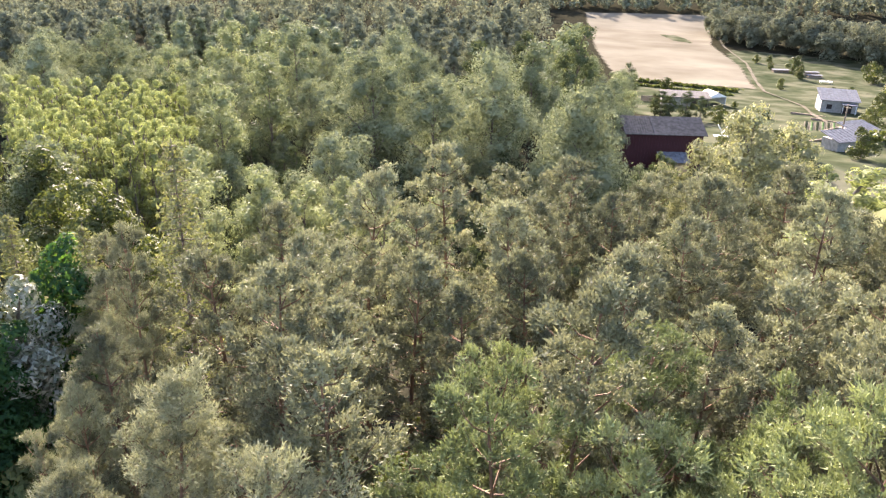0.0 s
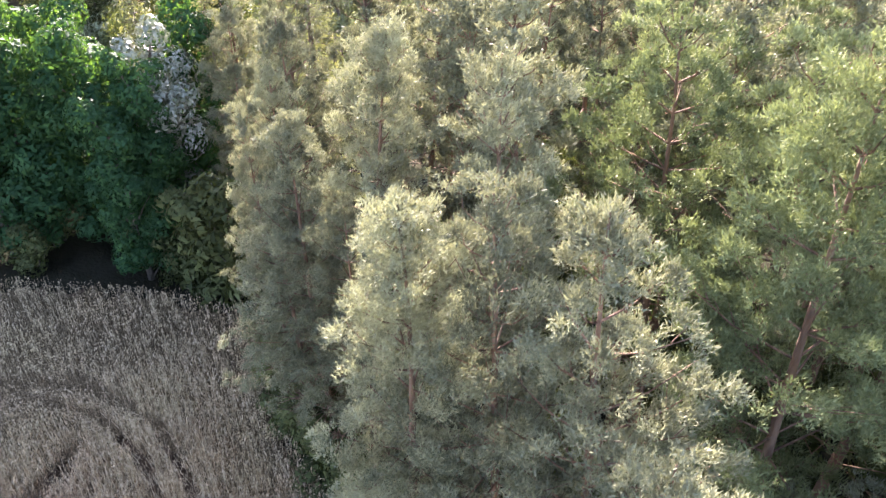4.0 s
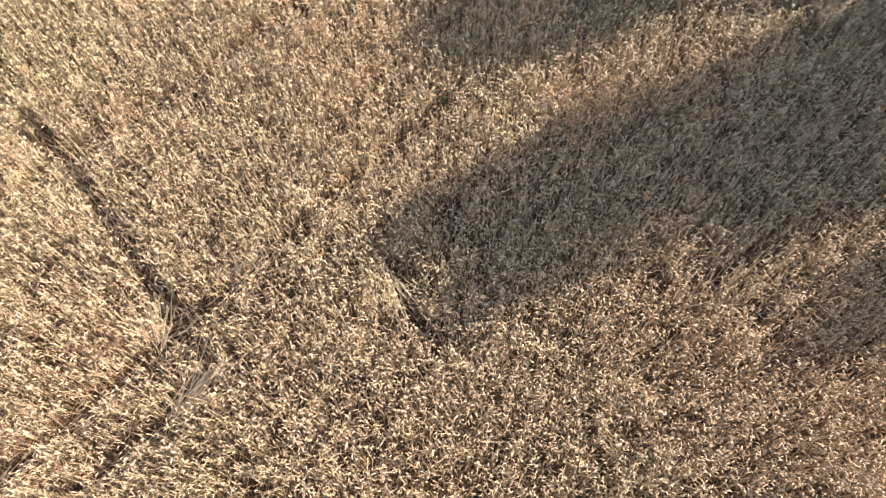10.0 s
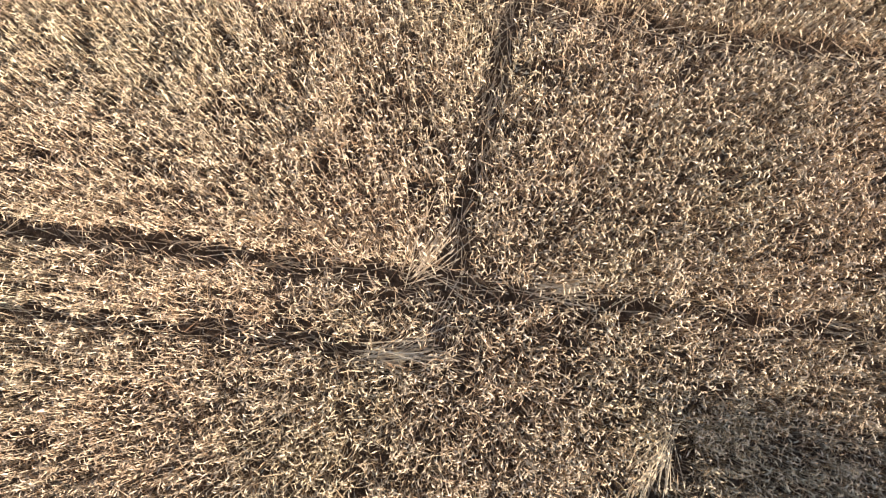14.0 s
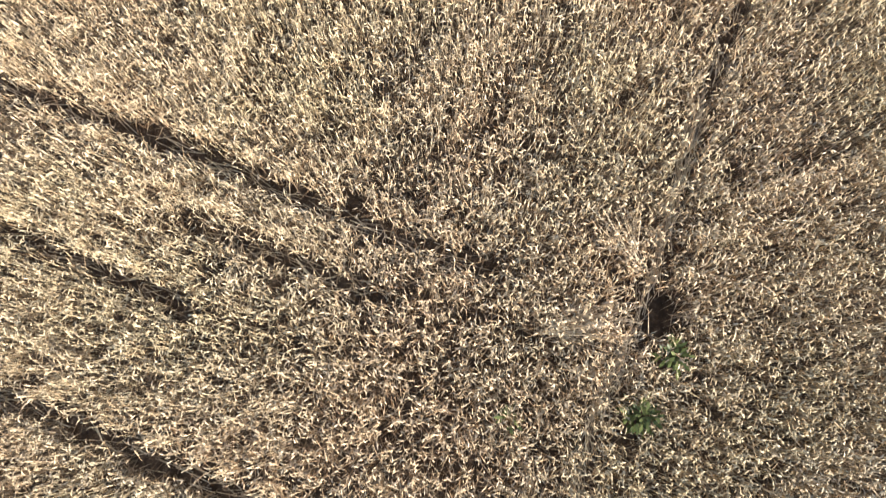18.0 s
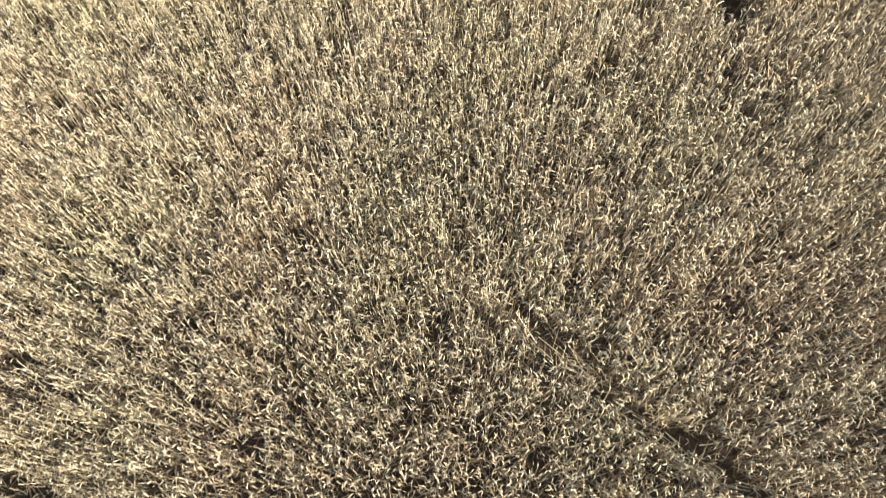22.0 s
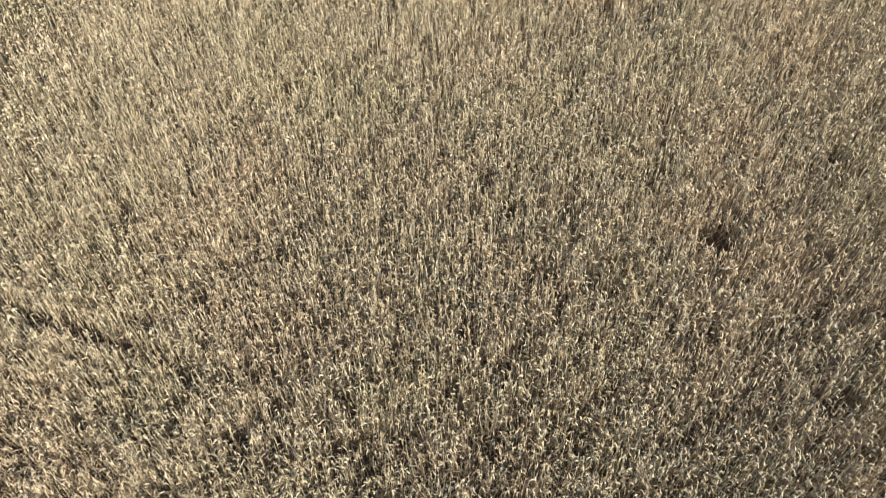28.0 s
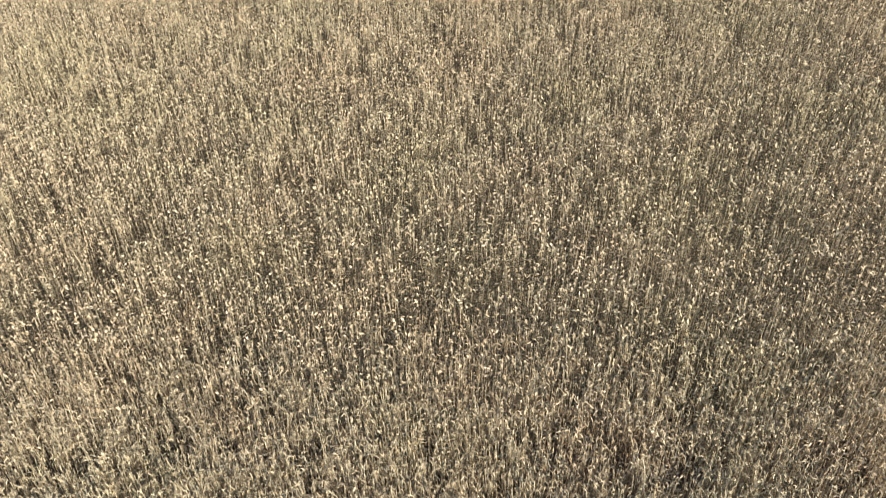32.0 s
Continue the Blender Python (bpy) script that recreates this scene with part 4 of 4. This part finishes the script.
# low growth added to darken the bank, where deep shade lies below the pines
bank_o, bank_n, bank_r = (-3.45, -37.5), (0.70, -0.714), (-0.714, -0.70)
made, tries = 0, 0
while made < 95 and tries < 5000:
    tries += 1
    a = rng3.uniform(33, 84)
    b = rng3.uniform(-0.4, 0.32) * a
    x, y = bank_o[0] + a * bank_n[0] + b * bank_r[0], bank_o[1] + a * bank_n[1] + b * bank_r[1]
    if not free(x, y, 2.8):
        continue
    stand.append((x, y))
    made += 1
    plant((DARKS + GREENS + DARKS)[made % 6], "leaf_tree", x, y, "low leaf tree added to darken the shaded bank", "tree", "bank undergrowth", rng3.uniform(0, 360), rng3.uniform(0.36, 0.55))

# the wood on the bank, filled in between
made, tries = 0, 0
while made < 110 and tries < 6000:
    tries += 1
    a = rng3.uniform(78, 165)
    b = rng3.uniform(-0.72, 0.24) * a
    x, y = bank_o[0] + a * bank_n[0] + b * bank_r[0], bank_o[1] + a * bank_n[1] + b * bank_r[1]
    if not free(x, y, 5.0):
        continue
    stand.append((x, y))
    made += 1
    # many of the fillers are willows for their haze-grey colour
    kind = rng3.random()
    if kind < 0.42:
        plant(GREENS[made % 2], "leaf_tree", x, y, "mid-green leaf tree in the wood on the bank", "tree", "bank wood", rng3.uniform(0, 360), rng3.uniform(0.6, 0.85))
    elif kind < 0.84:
        plant(WILLOWS[made % 3], "willow_tree", x, y, "big willow with a billowing crown, grey-green leaves paled for haze", "tree", "willows", rng3.uniform(0, 360), rng3.uniform(0.55, 0.78))
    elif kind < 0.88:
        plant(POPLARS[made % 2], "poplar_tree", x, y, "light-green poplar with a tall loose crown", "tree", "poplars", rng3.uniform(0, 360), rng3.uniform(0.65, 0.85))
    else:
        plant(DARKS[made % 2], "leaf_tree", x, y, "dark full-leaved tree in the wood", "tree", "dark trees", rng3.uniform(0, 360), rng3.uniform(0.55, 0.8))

# the far slope of the valley: greener trees in one stretch, ones greyed for haze round it
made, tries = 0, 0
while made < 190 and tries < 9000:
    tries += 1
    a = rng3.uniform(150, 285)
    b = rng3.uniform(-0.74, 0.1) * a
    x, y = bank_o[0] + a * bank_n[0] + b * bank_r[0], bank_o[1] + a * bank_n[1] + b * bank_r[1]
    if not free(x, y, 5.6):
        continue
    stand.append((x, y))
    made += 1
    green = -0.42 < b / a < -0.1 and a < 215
    plant((FAR_GREEN[made % 2] if green else FAR_GREY[made % 3]), "leaf_tree", x, y, "mid-green tree on the far slope" if green else "grey-green tree on the far slope, leaf colour paled for haze", "tree",
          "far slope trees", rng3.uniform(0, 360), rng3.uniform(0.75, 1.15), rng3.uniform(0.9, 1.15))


def far_wood(name, label, spots, seed, mat, leaf, per_tree):
    """A far wood as one mass of crowns, too many to count."""
    r = np.random.default_rng(seed)
    n = len(spots)
    c = np.array([(x, y, gz(x, y)) for x, y in spots])
    h = r.uniform(9, 16.5, n)
    lobes = 7
    za, ua = r.uniform(0, 2 * np.pi, (n, lobes)), r.uniform(0.15, 0.86, (n, lobes))
    off = 2.3 * np.sin(np.pi * (0.1 + 0.8 * ua)) * r.uniform(0.5, 1, (n, lobes))
    blob = c[:, None, :] + np.stack([np.cos(za) * off, np.sin(za) * off, ua * h[:, None]], -1)
    rad = r.uniform(1.3, 2.4, (n, lobes))
    k, q = np.repeat(np.arange(n), per_tree), r.integers(0, lobes, n * per_tree)
    m = len(k)
    nrm = unit(r.normal(0, 1, (m, 3)) + np.array([0, 0, 0.5]))
    p = blob[k, q] + nrm * (rad[k, q] * r.uniform(0.6, 1.15, m))[:, None]
    nrm = unit(nrm + r.normal(0, 0.14, (m, 3)))
    a = unit(np.cross(nrm, r.normal(0, 1, (m, 3))))
    b = np.cross(nrm, a)
    s = leaf * r.uniform(0.6, 1.3, m)[:, None]
    v = np.stack([p - a * s, p + b * s * 0.7, p + a * s, p - b * s * 0.7], 1)
    return tagged(new(name, mesh_np(name, v.reshape(-1, 3), np.arange(4 * m).reshape(-1, 4), mat)), label, "wood", kind="stuff")


spots = [(109 + 33 * i / 7 + 5 * j + rng3.uniform(-2, 2), -335 - 1.5 * i - 8 * j + rng3.uniform(-2, 2)) for i in range(-11, 9) for j in range(5)]
far_wood("far_wood", "dark wood beyond the yard and the pale field", spots, 31, M_LEAF_FAR_HAZE, 0.4, 800)
spots = [(195 + 6 * i + 4 * j + rng3.uniform(-2, 2), -440 + 5.5 * i - 7 * j + rng3.uniform(-2, 2)) for i in range(-22, 16) for j in range(4)]
far_wood("far_wood", "far wood behind the pale field", spots, 32, M_LEAF_FAR_HAZE, 0.8, 200)
spots = [(rng3.uniform(-75, -7), rng3.uniform(-75, -47)) for i in range(170)] + [(rng3.uniform(-6, 1), rng3.uniform(-80, -64)) for i in range(14)]
far_wood("pine_wood", "wood edge running on beside the field", spots, 35, M_NEEDLE, 0.55, 150)
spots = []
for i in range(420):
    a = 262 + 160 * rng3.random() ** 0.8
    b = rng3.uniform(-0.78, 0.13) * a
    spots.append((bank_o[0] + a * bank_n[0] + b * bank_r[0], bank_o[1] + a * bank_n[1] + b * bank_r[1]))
far_wood("far_wood", "leaf wood rising on the far valley side", spots, 33, M_LEAF_FAR_HAZE, 0.55, 190)

# ---- the farm in the valley ----
M_FIELD2 = material("far_stubble", [(0.3, (0.108, 0.097, 0.074)), (0.5, (0.14, 0.127, 0.098)), (0.7, (0.172, 0.157, 0.124))], 0.05, 8, 1.0, bump=0.5, bump_scale=2, spec=0.0)
M_GRASS = material("rough_grass", [(0.3, (0.028, 0.036, 0.019)), (0.5, (0.056, 0.063, 0.037)), (0.66, (0.098, 0.096, 0.066))], 0.16, 10, 1.0, bump=0.6, bump_scale=3, spec=0.0)
M_DIRT = material("dirt_track", [(0.3, (0.095, 0.086, 0.066)), (0.7, (0.14, 0.126, 0.1))], 0.3, 8, 1.0, bump=0.4, bump_scale=3, spec=0.0)
M_MAROON = material("maroon_boards", [(0.3, (0.035, 0.01, 0.012)), (0.7, (0.075, 0.02, 0.024))], 3, 6, 0.7, stretch=(8, 8, 0.3))
M_ROOF = material("grey_roof_sheet", [(0.3, (0.05, 0.045, 0.043)), (0.7, (0.11, 0.1, 0.095))], 2, 8, 0.85, big=0.3, spec=0.1)
M_ROOF_BLUE = material("bluish_roof_sheet", [(0.3, (0.1, 0.103, 0.115)), (0.7, (0.17, 0.175, 0.19))], 2, 8, 0.9, spec=0.03)
M_WHITE = material("white_sheeting", [(0.3, (0.7, 0.7, 0.68)), (0.7, (0.85, 0.85, 0.83))], 2, 6, 0.5)
M_PLASTER = material("grey_plaster", [(0.3, (0.2, 0.19, 0.18)), (0.7, (0.36, 0.35, 0.33))], 2, 8, 0.9, bump=0.3)
# near-black for flat panels that paint the unlit inside of doors and windows
M_DARK = material("unlit_inside", [(0.3, (0.015, 0.012, 0.012)), (0.7, (0.04, 0.03, 0.03))], 2, 4, 0.9)
M_WOOD = material("weathered_boards", [(0.3, (0.16, 0.11, 0.08)), (0.7, (0.34, 0.26, 0.19))], 3, 8, 0.9, stretch=(1, 6, 6))
M_CROP_ROW = material("vegetable_rows", [(0.3, (0.06, 0.12, 0.03)), (0.7, (0.17, 0.25, 0.08))], 1.5, 6, 0.9, bump=0.6, bump_scale=5)

YARD = [(98, -190), (73, -175), (50, -118), (24, -118), (12, -150), (10, -215), (30, -270), (66, -350), (84, -345), (132, -330), (116, -293), (91, -246), (112, -222)]
drape("yard_grass", YARD, M_GRASS, 2.0, 0.06, "dry yellow-green grass round the farm sheds", "grass", 0.03)
drape("far_field", [(240, -388), (194, -435), (143, -336), (108, -288), (84, -246), (103, -238), (120, -234), (160, -282)], M_FIELD2, 1.3, 0.2,
      "pale stubble field in the valley", "field", 0.03)
drape("green_patch", [(176, -352), (160, -336), (150, -334), (158, -345), (168, -354)], M_GRASS, 1.0, 0.3, "green weedy hollow in the pale field", "grass", 0.05)
track_line = [(183, -415.5), (137.5, -335.8), (110.4, -297.3), (80.2, -242.3), (63.2, -224), (47.5, -196.7)]
track_pts = []
for (x0, y0), (x1, y1) in zip(track_line[:-1], track_line[1:]):
    n = int(math.dist((x0, y0), (x1, y1)) / 2)
    track_pts += [(x0 + (x1 - x0) * k / n, y0 + (y1 - y0) * k / n) for k in range(n)]
ribbon = []
for k, (x, y) in enumerate(track_pts):
    wide = 0.85 + 0.2 * math.sin(k * 0.7) + 0.12 * math.sin(k * 1.9)
    for side in (-wide, 0.0, wide):
        ribbon.append((x + side * 0.86, y - side * 0.5, gz(x + side * 0.86, y - side * 0.5) + 0.3))
strips = [(3 * k + c, 3 * k + c + 1, 3 * k + c + 4, 3 * k + c + 3) for k in range(len(track_pts) - 1) for c in (0, 1)]
tagged(new("dirt_track", mesh_np("dirt_track", np.array(ribbon), np.array(strips), M_DIRT)), "bare dirt track beside the field", "track", kind="structure")


def slab(name, parent, mat, *b, label=""):
    s = Soup()
    s.box(*b)
    return part(name, s.mesh(name, mat), parent, label)


def roof_sheet(name, parent, mat, x0, x1, y0, z0, y1, z1, ribs=0, thick=0.08, label=""):
    """A sloping roof slope from eave (y0, z0) to ridge (y1, z1), with raised ribs."""
    s = Soup()
    s.add([(x0, y0, z0), (x1, y0, z0), (x1, y1, z1), (x0, y1, z1), (x0, y0, z0 + thick), (x1, y0, z0 + thick), (x1, y1, z1 + thick), (x0, y1, z1 + thick)],
          [(3, 2, 1, 0), (4, 5, 6, 7), (0, 1, 5, 4), (1, 2, 6, 5), (2, 3, 7, 6), (3, 0, 4, 7)])
    sheet = part(name, s.mesh(name, mat), parent, label)
    for i in range(ribs):
        s = Soup()
        x = x0 + (x1 - x0) * (i + 0.5) / ribs
        e, t = 0.05, thick
        s.add([(x - e, y0, z0 + t), (x + e, y0, z0 + t), (x + e, y1, z1 + t), (x - e, y1, z1 + t), (x, y0, z0 + t + 0.06), (x, y1, z1 + t + 0.06)],
              [(0, 4, 5, 3), (4, 1, 2, 5), (0, 1, 4), (2, 3, 5)])
        part("roof_rib", s.mesh("roof_rib", mat), sheet)
    return sheet


def place(x, y, sink=0.15):
    return (x, y, gz(x, y) - sink)


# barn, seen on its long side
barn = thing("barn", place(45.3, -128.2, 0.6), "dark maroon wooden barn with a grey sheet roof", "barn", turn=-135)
slab("front_wall", barn, M_MAROON, -5, 0, 0, 5, 0.2, 5.3)
slab("back_wall", barn, M_MAROON, -5, 6.8, 0, 5, 7.0, 5.3)
for k, x in enumerate((-5, 4.8)):
    s = Soup()
    s.add([(x, 0.2, 0), (x + 0.2, 0.2, 0), (x + 0.2, 6.8, 0), (x, 6.8, 0), (x, 0.2, 5.3), (x + 0.2, 0.2, 5.3), (x + 0.2, 3.5, 6.5), (x, 3.5, 6.5), (x + 0.2, 6.8, 5.3), (x, 6.8, 5.3)],
          [(0, 1, 2, 3), (0, 3, 9, 7, 4), (1, 5, 6, 8, 2), (4, 5, 1, 0), (2, 8, 9, 3), (4, 7, 6, 5), (7, 9, 8, 6)])
    part("gable_wall", s.mesh("gable_wall", M_MAROON), barn)
roof_sheet("roof_slope", barn, M_ROOF, -5.4, -1.6, -0.5, 5.2, 3.5, 6.65, 12, label="older pale ribbed roof section")
roof_sheet("roof_slope", barn, M_ROOF, -1.55, 5.4, -0.5, 5.2, 3.5, 6.65, 0, label="darker flat roof section")
roof_sheet("roof_slope", barn, M_ROOF, -5.4, 5.4, 7.5, 5.2, 3.5, 6.65, 14)
for i in range(24):
    slab("board_strip", barn, M_MAROON, -4.95 + i * 0.42, -0.035, 0.05, -4.89 + i * 0.42, 0.0, 5.2)
lean = thing("lean_to_shed", place(42.6, -126.8, 0.3), "small lean-to with a bluish sheet roof against the barn", "shed", turn=-135)
slab("wall", lean, M_WOOD, -1.6, 0, 0, 1.6, 2.2, 1.9)
roof_sheet("roof_slope", lean, M_ROOF_BLUE, -1.9, 1.9, -0.4, 1.9, 2.4, 2.5, 6)

# long low shed
shed = thing("long_shed", place(79.8, -199.5, 0.3), "long low white shed with dark openings and a flat grey roof", "shed", turn=-142)
slab("wall", shed, M_PLASTER, -5, 0.3, 0, 5, 4, 2.3)
roof_sheet("roof_slope", shed, M_ROOF, -5.6, 5.4, -0.4, 2.4, 4.4, 3.0, 10)
for x in (1.2, 3.4):
    slab("opening", shed, M_DARK, x, 0.22, 0.3, x + 1.4, 0.296, 2.0, label="dark panel painting an unlit doorway")
for x in (-5.2, 0.4, 5.1):
    slab("post", shed, M_WOOD, x, -0.25, 0, x + 0.12, -0.13, 2.4)
fence = thing("board_fence", place(88.5, -199.5, 0.1), "dark brown board fence beside the shed", "fence", turn=-140)
for i in range(16):
    slab("board", fence, M_WOOD, -2.4 + i * 0.3, 0, 0, -2.14 + i * 0.3, 0.04, 1.5)
slab("rail", fence, M_WOOD, -2.4, 0.045, 1.0, 2.4, 0.12, 1.1)

# white garden tent with a ridge
tent = thing("garden_tent", place(76.4, -207.7, 0.05), "white gabled garden tent, open in front", "tent", turn=-120)
for x in (-2.3, 2.2):
    for y in (0, 4.2):
        slab("post", tent, M_WHITE, x, y, 0, x + 0.1, y + 0.1, 2.0)
s = Soup()
s.add([(-2.4, 0, 2), (2.4, 0, 2), (0, 0, 3), (-2.4, 4.4, 2), (2.4, 4.4, 2), (0, 4.4, 3), (-2.4, 0, 1.9), (2.4, 0, 1.9), (-2.4, 4.4, 1.9), (2.4, 4.4, 1.9)],
      [(0, 2, 5, 3), (2, 1, 4, 5), (0, 6, 7, 1, 2), (4, 9, 8, 3, 5), (3, 8, 6, 0), (1, 7, 9, 4), (6, 8, 9, 7)])
part("canopy", s.mesh("canopy", M_WHITE), tent)
slab("side_sheet", tent, M_WHITE, -2.38, 0.1, 0.1, -2.34, 4.2, 1.9)
slab("side_sheet", tent, M_WHITE, 2.3, 0.1, 0.1, 2.34, 4.2, 1.9)
slab("back_sheet", tent, M_WHITE, -2.3, 4.3, 0.1, 2.3, 4.34, 1.9)

# grey house with a porch
house = thing("farm_house", place(54.5, -221.5, 0.3), "low grey house with a bluish sheet roof and dark porch", "house", turn=-150)
slab("wall", house, M_PLASTER, -3.8, 0, 0, 3.8, 6, 3.0)
roof_sheet("roof_slope", house, M_ROOF_BLUE, -4.2, 4.2, -0.5, 3.0, 6.5, 4.4, 9)
slab("opening", house, M_DARK, 0.6, -0.06, 0, 2.6, -0.004, 2.3, label="dark panel painting an unlit doorway")
porch = slab("porch_roof", house, M_ROOF_BLUE, 0.2, -2.2, 2.5, 3.2, -0.1, 2.62)
for x in (0.3, 3.0):
    slab("porch_post", house, M_WHITE, x, -2.1, 0, x + 0.12, -1.98, 2.5)
slab("window", house, M_DARK, -2.6, -0.05, 1.1, -1.5, -0.004, 2.1)

# grey-roofed sheds beside the yard
for (x, y, t, w, d) in [(33.6, -164.8, -118, 5.2, 3.4), (36.4, -180.5, -112, 5.4, 3.4)]:
    sh = thing("grey_shed", place(x, y, 0.4), "low shed with a pale blue-grey sheet roof", "shed", "grey sheds", turn=t)
    slab("wall", sh, M_PLASTER, -w / 2, 0, 0, w / 2, d, 2.1)
    roof_sheet("roof_slope", sh, M_ROOF_BLUE, -w / 2 - 0.4, w / 2 + 0.4, -0.5, 2.1, d + 0.4, 2.9, 8)

pole = thing("utility_pole", place(39.8, -179.1, 0.2), "bare wooden utility pole beside the sheds", "pole")
s = Soup()
s.tube([(0, 0, 0), (0, 0, 6.2)], [0.16, 0.11], 8)
part("post", s.mesh("pole_post", M_WOOD), pole)
s = Soup()
s.box(-0.6, -0.06, 5.6, 0.6, 0.06, 5.72)
part("crossarm", s.mesh("pole_crossarm", M_WOOD), pole)

# vegetable beds
for i in range(6):
    x, y = 48.4 - 0.85 * i * 0.95, -184.5 - 0.62 * i * 0.95 - 2.0
    bed = thing("vegetable_bed", place(x, y, 0.02), "long raised vegetable bed with green rows", "garden bed", "vegetable beds", turn=-160 + 90)
    s = Soup()
    rr = random.Random(i)
    for k in range(14):
        s.tube([(-6 + k * 0.86, 0, 0.06), (-5.6 + k * 0.86, 0, 0.12 + 0.08 * rr.random()), (-5.2 + k * 0.86, 0, 0.06)], [0.12, 0.24, 0.12], 6)
    part("plants", s.mesh("bed_plants", M_CROP_ROW if i % 2 else M_GRASS), bed)
    slab("soil", bed, M_DIRT, -6.4, -0.42, -0.05, 6.2, 0.42, 0.12)

# timber edging, stacks and odds and ends of the yard
for x, y, t, ln in [(57.2, -211.3, -165, 7), (45.0, -189.5, -100, 8), (50.5, -203, -175, 6), (41, -172, -110, 7)]:
    tb = thing("timber_edging", place(x, y, 0.02), "weathered timber board edging the garden", "timber", "timber edging", turn=t)
    slab("board", tb, M_WOOD, -ln / 2, -0.12, 0, ln / 2, 0.12, 0.4)
for x, y, n, w in [(95.7, -289.5, 5, 5.0), (88.0, -293.0, 4, 5.5), (84.5, -287.5, 3, 4.5)]:
    st = thing("timber_stack", place(x, y, 0.02), "stack of dark timber under a pale cover", "timber stack", "timber stacks", turn=-135)
    for i in range(n):
        s = Soup()
        s.tube([(-w / 2, 0.4 * i - 1, 0.25), (w / 2, 0.4 * i - 1, 0.25)], [0.22, 0.2], 8)
        part("log", s.mesh("stack_log", M_WOOD), st)
        s = Soup()
        s.tube([(-w / 2 + 0.2, 0.4 * i - 0.8, 0.62), (w / 2 - 0.2, 0.4 * i - 0.8, 0.62)], [0.21, 0.2], 8)
        part("log", s.mesh("stack_log", M_WOOD), st)
    slab("cover", st, M_ROOF_BLUE, -w / 2 - 0.1, -1.3, 0.86, w / 2 + 0.1, 0.4 * n - 0.9, 0.92)
table = thing("garden_table", place(77.5, -278, 0.02), "white garden table on the grass", "table", turn=-140)
slab("tabletop", table, M_WHITE, -1.7, -0.7, 0.72, 1.7, 0.7, 0.8)
for x in (-1.5, 1.4):
    for y in (-0.6, 0.5):
        slab("leg", table, M_WHITE, x, y, 0, x + 0.1, y + 0.1, 0.72)
# white forked post, use unknown; the low board at its foot is made up
swing = thing("white_forked_post", place(52.4, -160.4, 0.02), "white forked post of unknown use on the lawn", "garden swing", turn=-135)
for k, (x0, x1) in enumerate(((0, -0.9), (0, 0.9))):
    s = Soup()
    s.tube([(x0, 0, 0.9), (x1, 0, 2.3)], [0.09, 0.07], 6)
    part("arm", s.mesh("frame_arm", M_WHITE), swing)
slab("post", swing, M_WHITE, -0.08, -0.08, 0, 0.08, 0.08, 1.0)
slab("seat", swing, M_WHITE, -1.3, -0.4, 0.35, 1.3, 0.4, 0.5)
for i, (x, y, k) in enumerate([(86.4, -280.6, 1.6), (96, -219.9, 1.5), (107, -307, 1.1), (72, -207, 0.7), (58, -238, 1.6), (66, -250, 1.0), (60, -196, 0.8), (36, -150, 1.7), (30, -158, 1.8),
                               (40, -152, 1.5), (45.5, -146, 1.2), (27, -170, 2.0), (29, -185, 2.2), (32, -200, 2.4), (38, -215, 2.2), (62, -186, 0.9), (48, -228, 1.8), (44, -206, 1.1),
                               (56, -140, 1.2), (38, -136, 1.6), (33, -142, 1.5), (92.3, -290.8, 2.2), (68, -290, 2.4), (62, -284, 2.6), (72, -296, 2.0), (46, -236, 2.6), (43, -226, 2.4), (50, -243, 2.4), (40, -196, 2.0),
                               (110, -303, 1.2), (100, -292, 1.0), (84, -262, 0.9), (80, -252, 0.8), (64, -182, 1.4), (61, -178, 1.2)]):
    plant(SHRUBS[i % 2], "shrub", x, y, "leafy shrub on the grass by the yard", "bush", "yard shrubs", rng3.uniform(0, 360), k)


def hedge(name, p0, p1, wide, tall, seed, label):
    """A low hedge between two points, one mass of leaves too many to count."""
    r = np.random.default_rng(seed)
    n = int(math.dist(p0, p1) * 55)
    u = r.random(n)
    x, y = p0[0] + (p1[0] - p0[0]) * u, p0[1] + (p1[1] - p0[1]) * u
    lump = 0.65 + 0.35 * np.sin(u * 37 + seed) * np.sin(u * 91)
    p = np.stack([x + r.normal(0, wide / 2, n), y + r.normal(0, wide / 2, n), ground_z(x, y) + tall * lump * r.random(n)], -1)
    a = unit(r.normal(0, 1, (n, 3))) * 0.4
    b = unit(np.cross(a, r.normal(0, 1, (n, 3)))) * 0.3
    v = np.stack([p - a, p + b, p + a, p - b], 1).reshape(-1, 3)
    return tagged(new(name, mesh_np(name, v, np.arange(4 * n).reshape(-1, 4), M_LEAF_OAK)), label, "hedge", kind="stuff")


hedge("field_hedge", (116, -232.2), (84, -234.5), 1.0, 1.1, 3, "dark low hedge along the edge of the pale field")
hedge("yard_hedge", (110, -223), (82, -227), 0.8, 0.8, 4, "thin green hedge behind the sheds")
hedge("garden_hedge", (36, -168), (30, -205), 2.2, 2.4, 6, "leafy hedge beside the grey sheds")

spots = [(120 + 26 * (i / 11) + rng3.uniform(-3, 3), -205 - 46 * (i / 11) + rng3.uniform(-3, 3)) for i in range(12)] + [(116 + 4 * i, -196 - 7 * i) for i in range(6)]
far_wood("field_side_wood", "leafy wood edge beside the pale field", spots, 36, M_LEAF_WOOD, 0.5, 420)
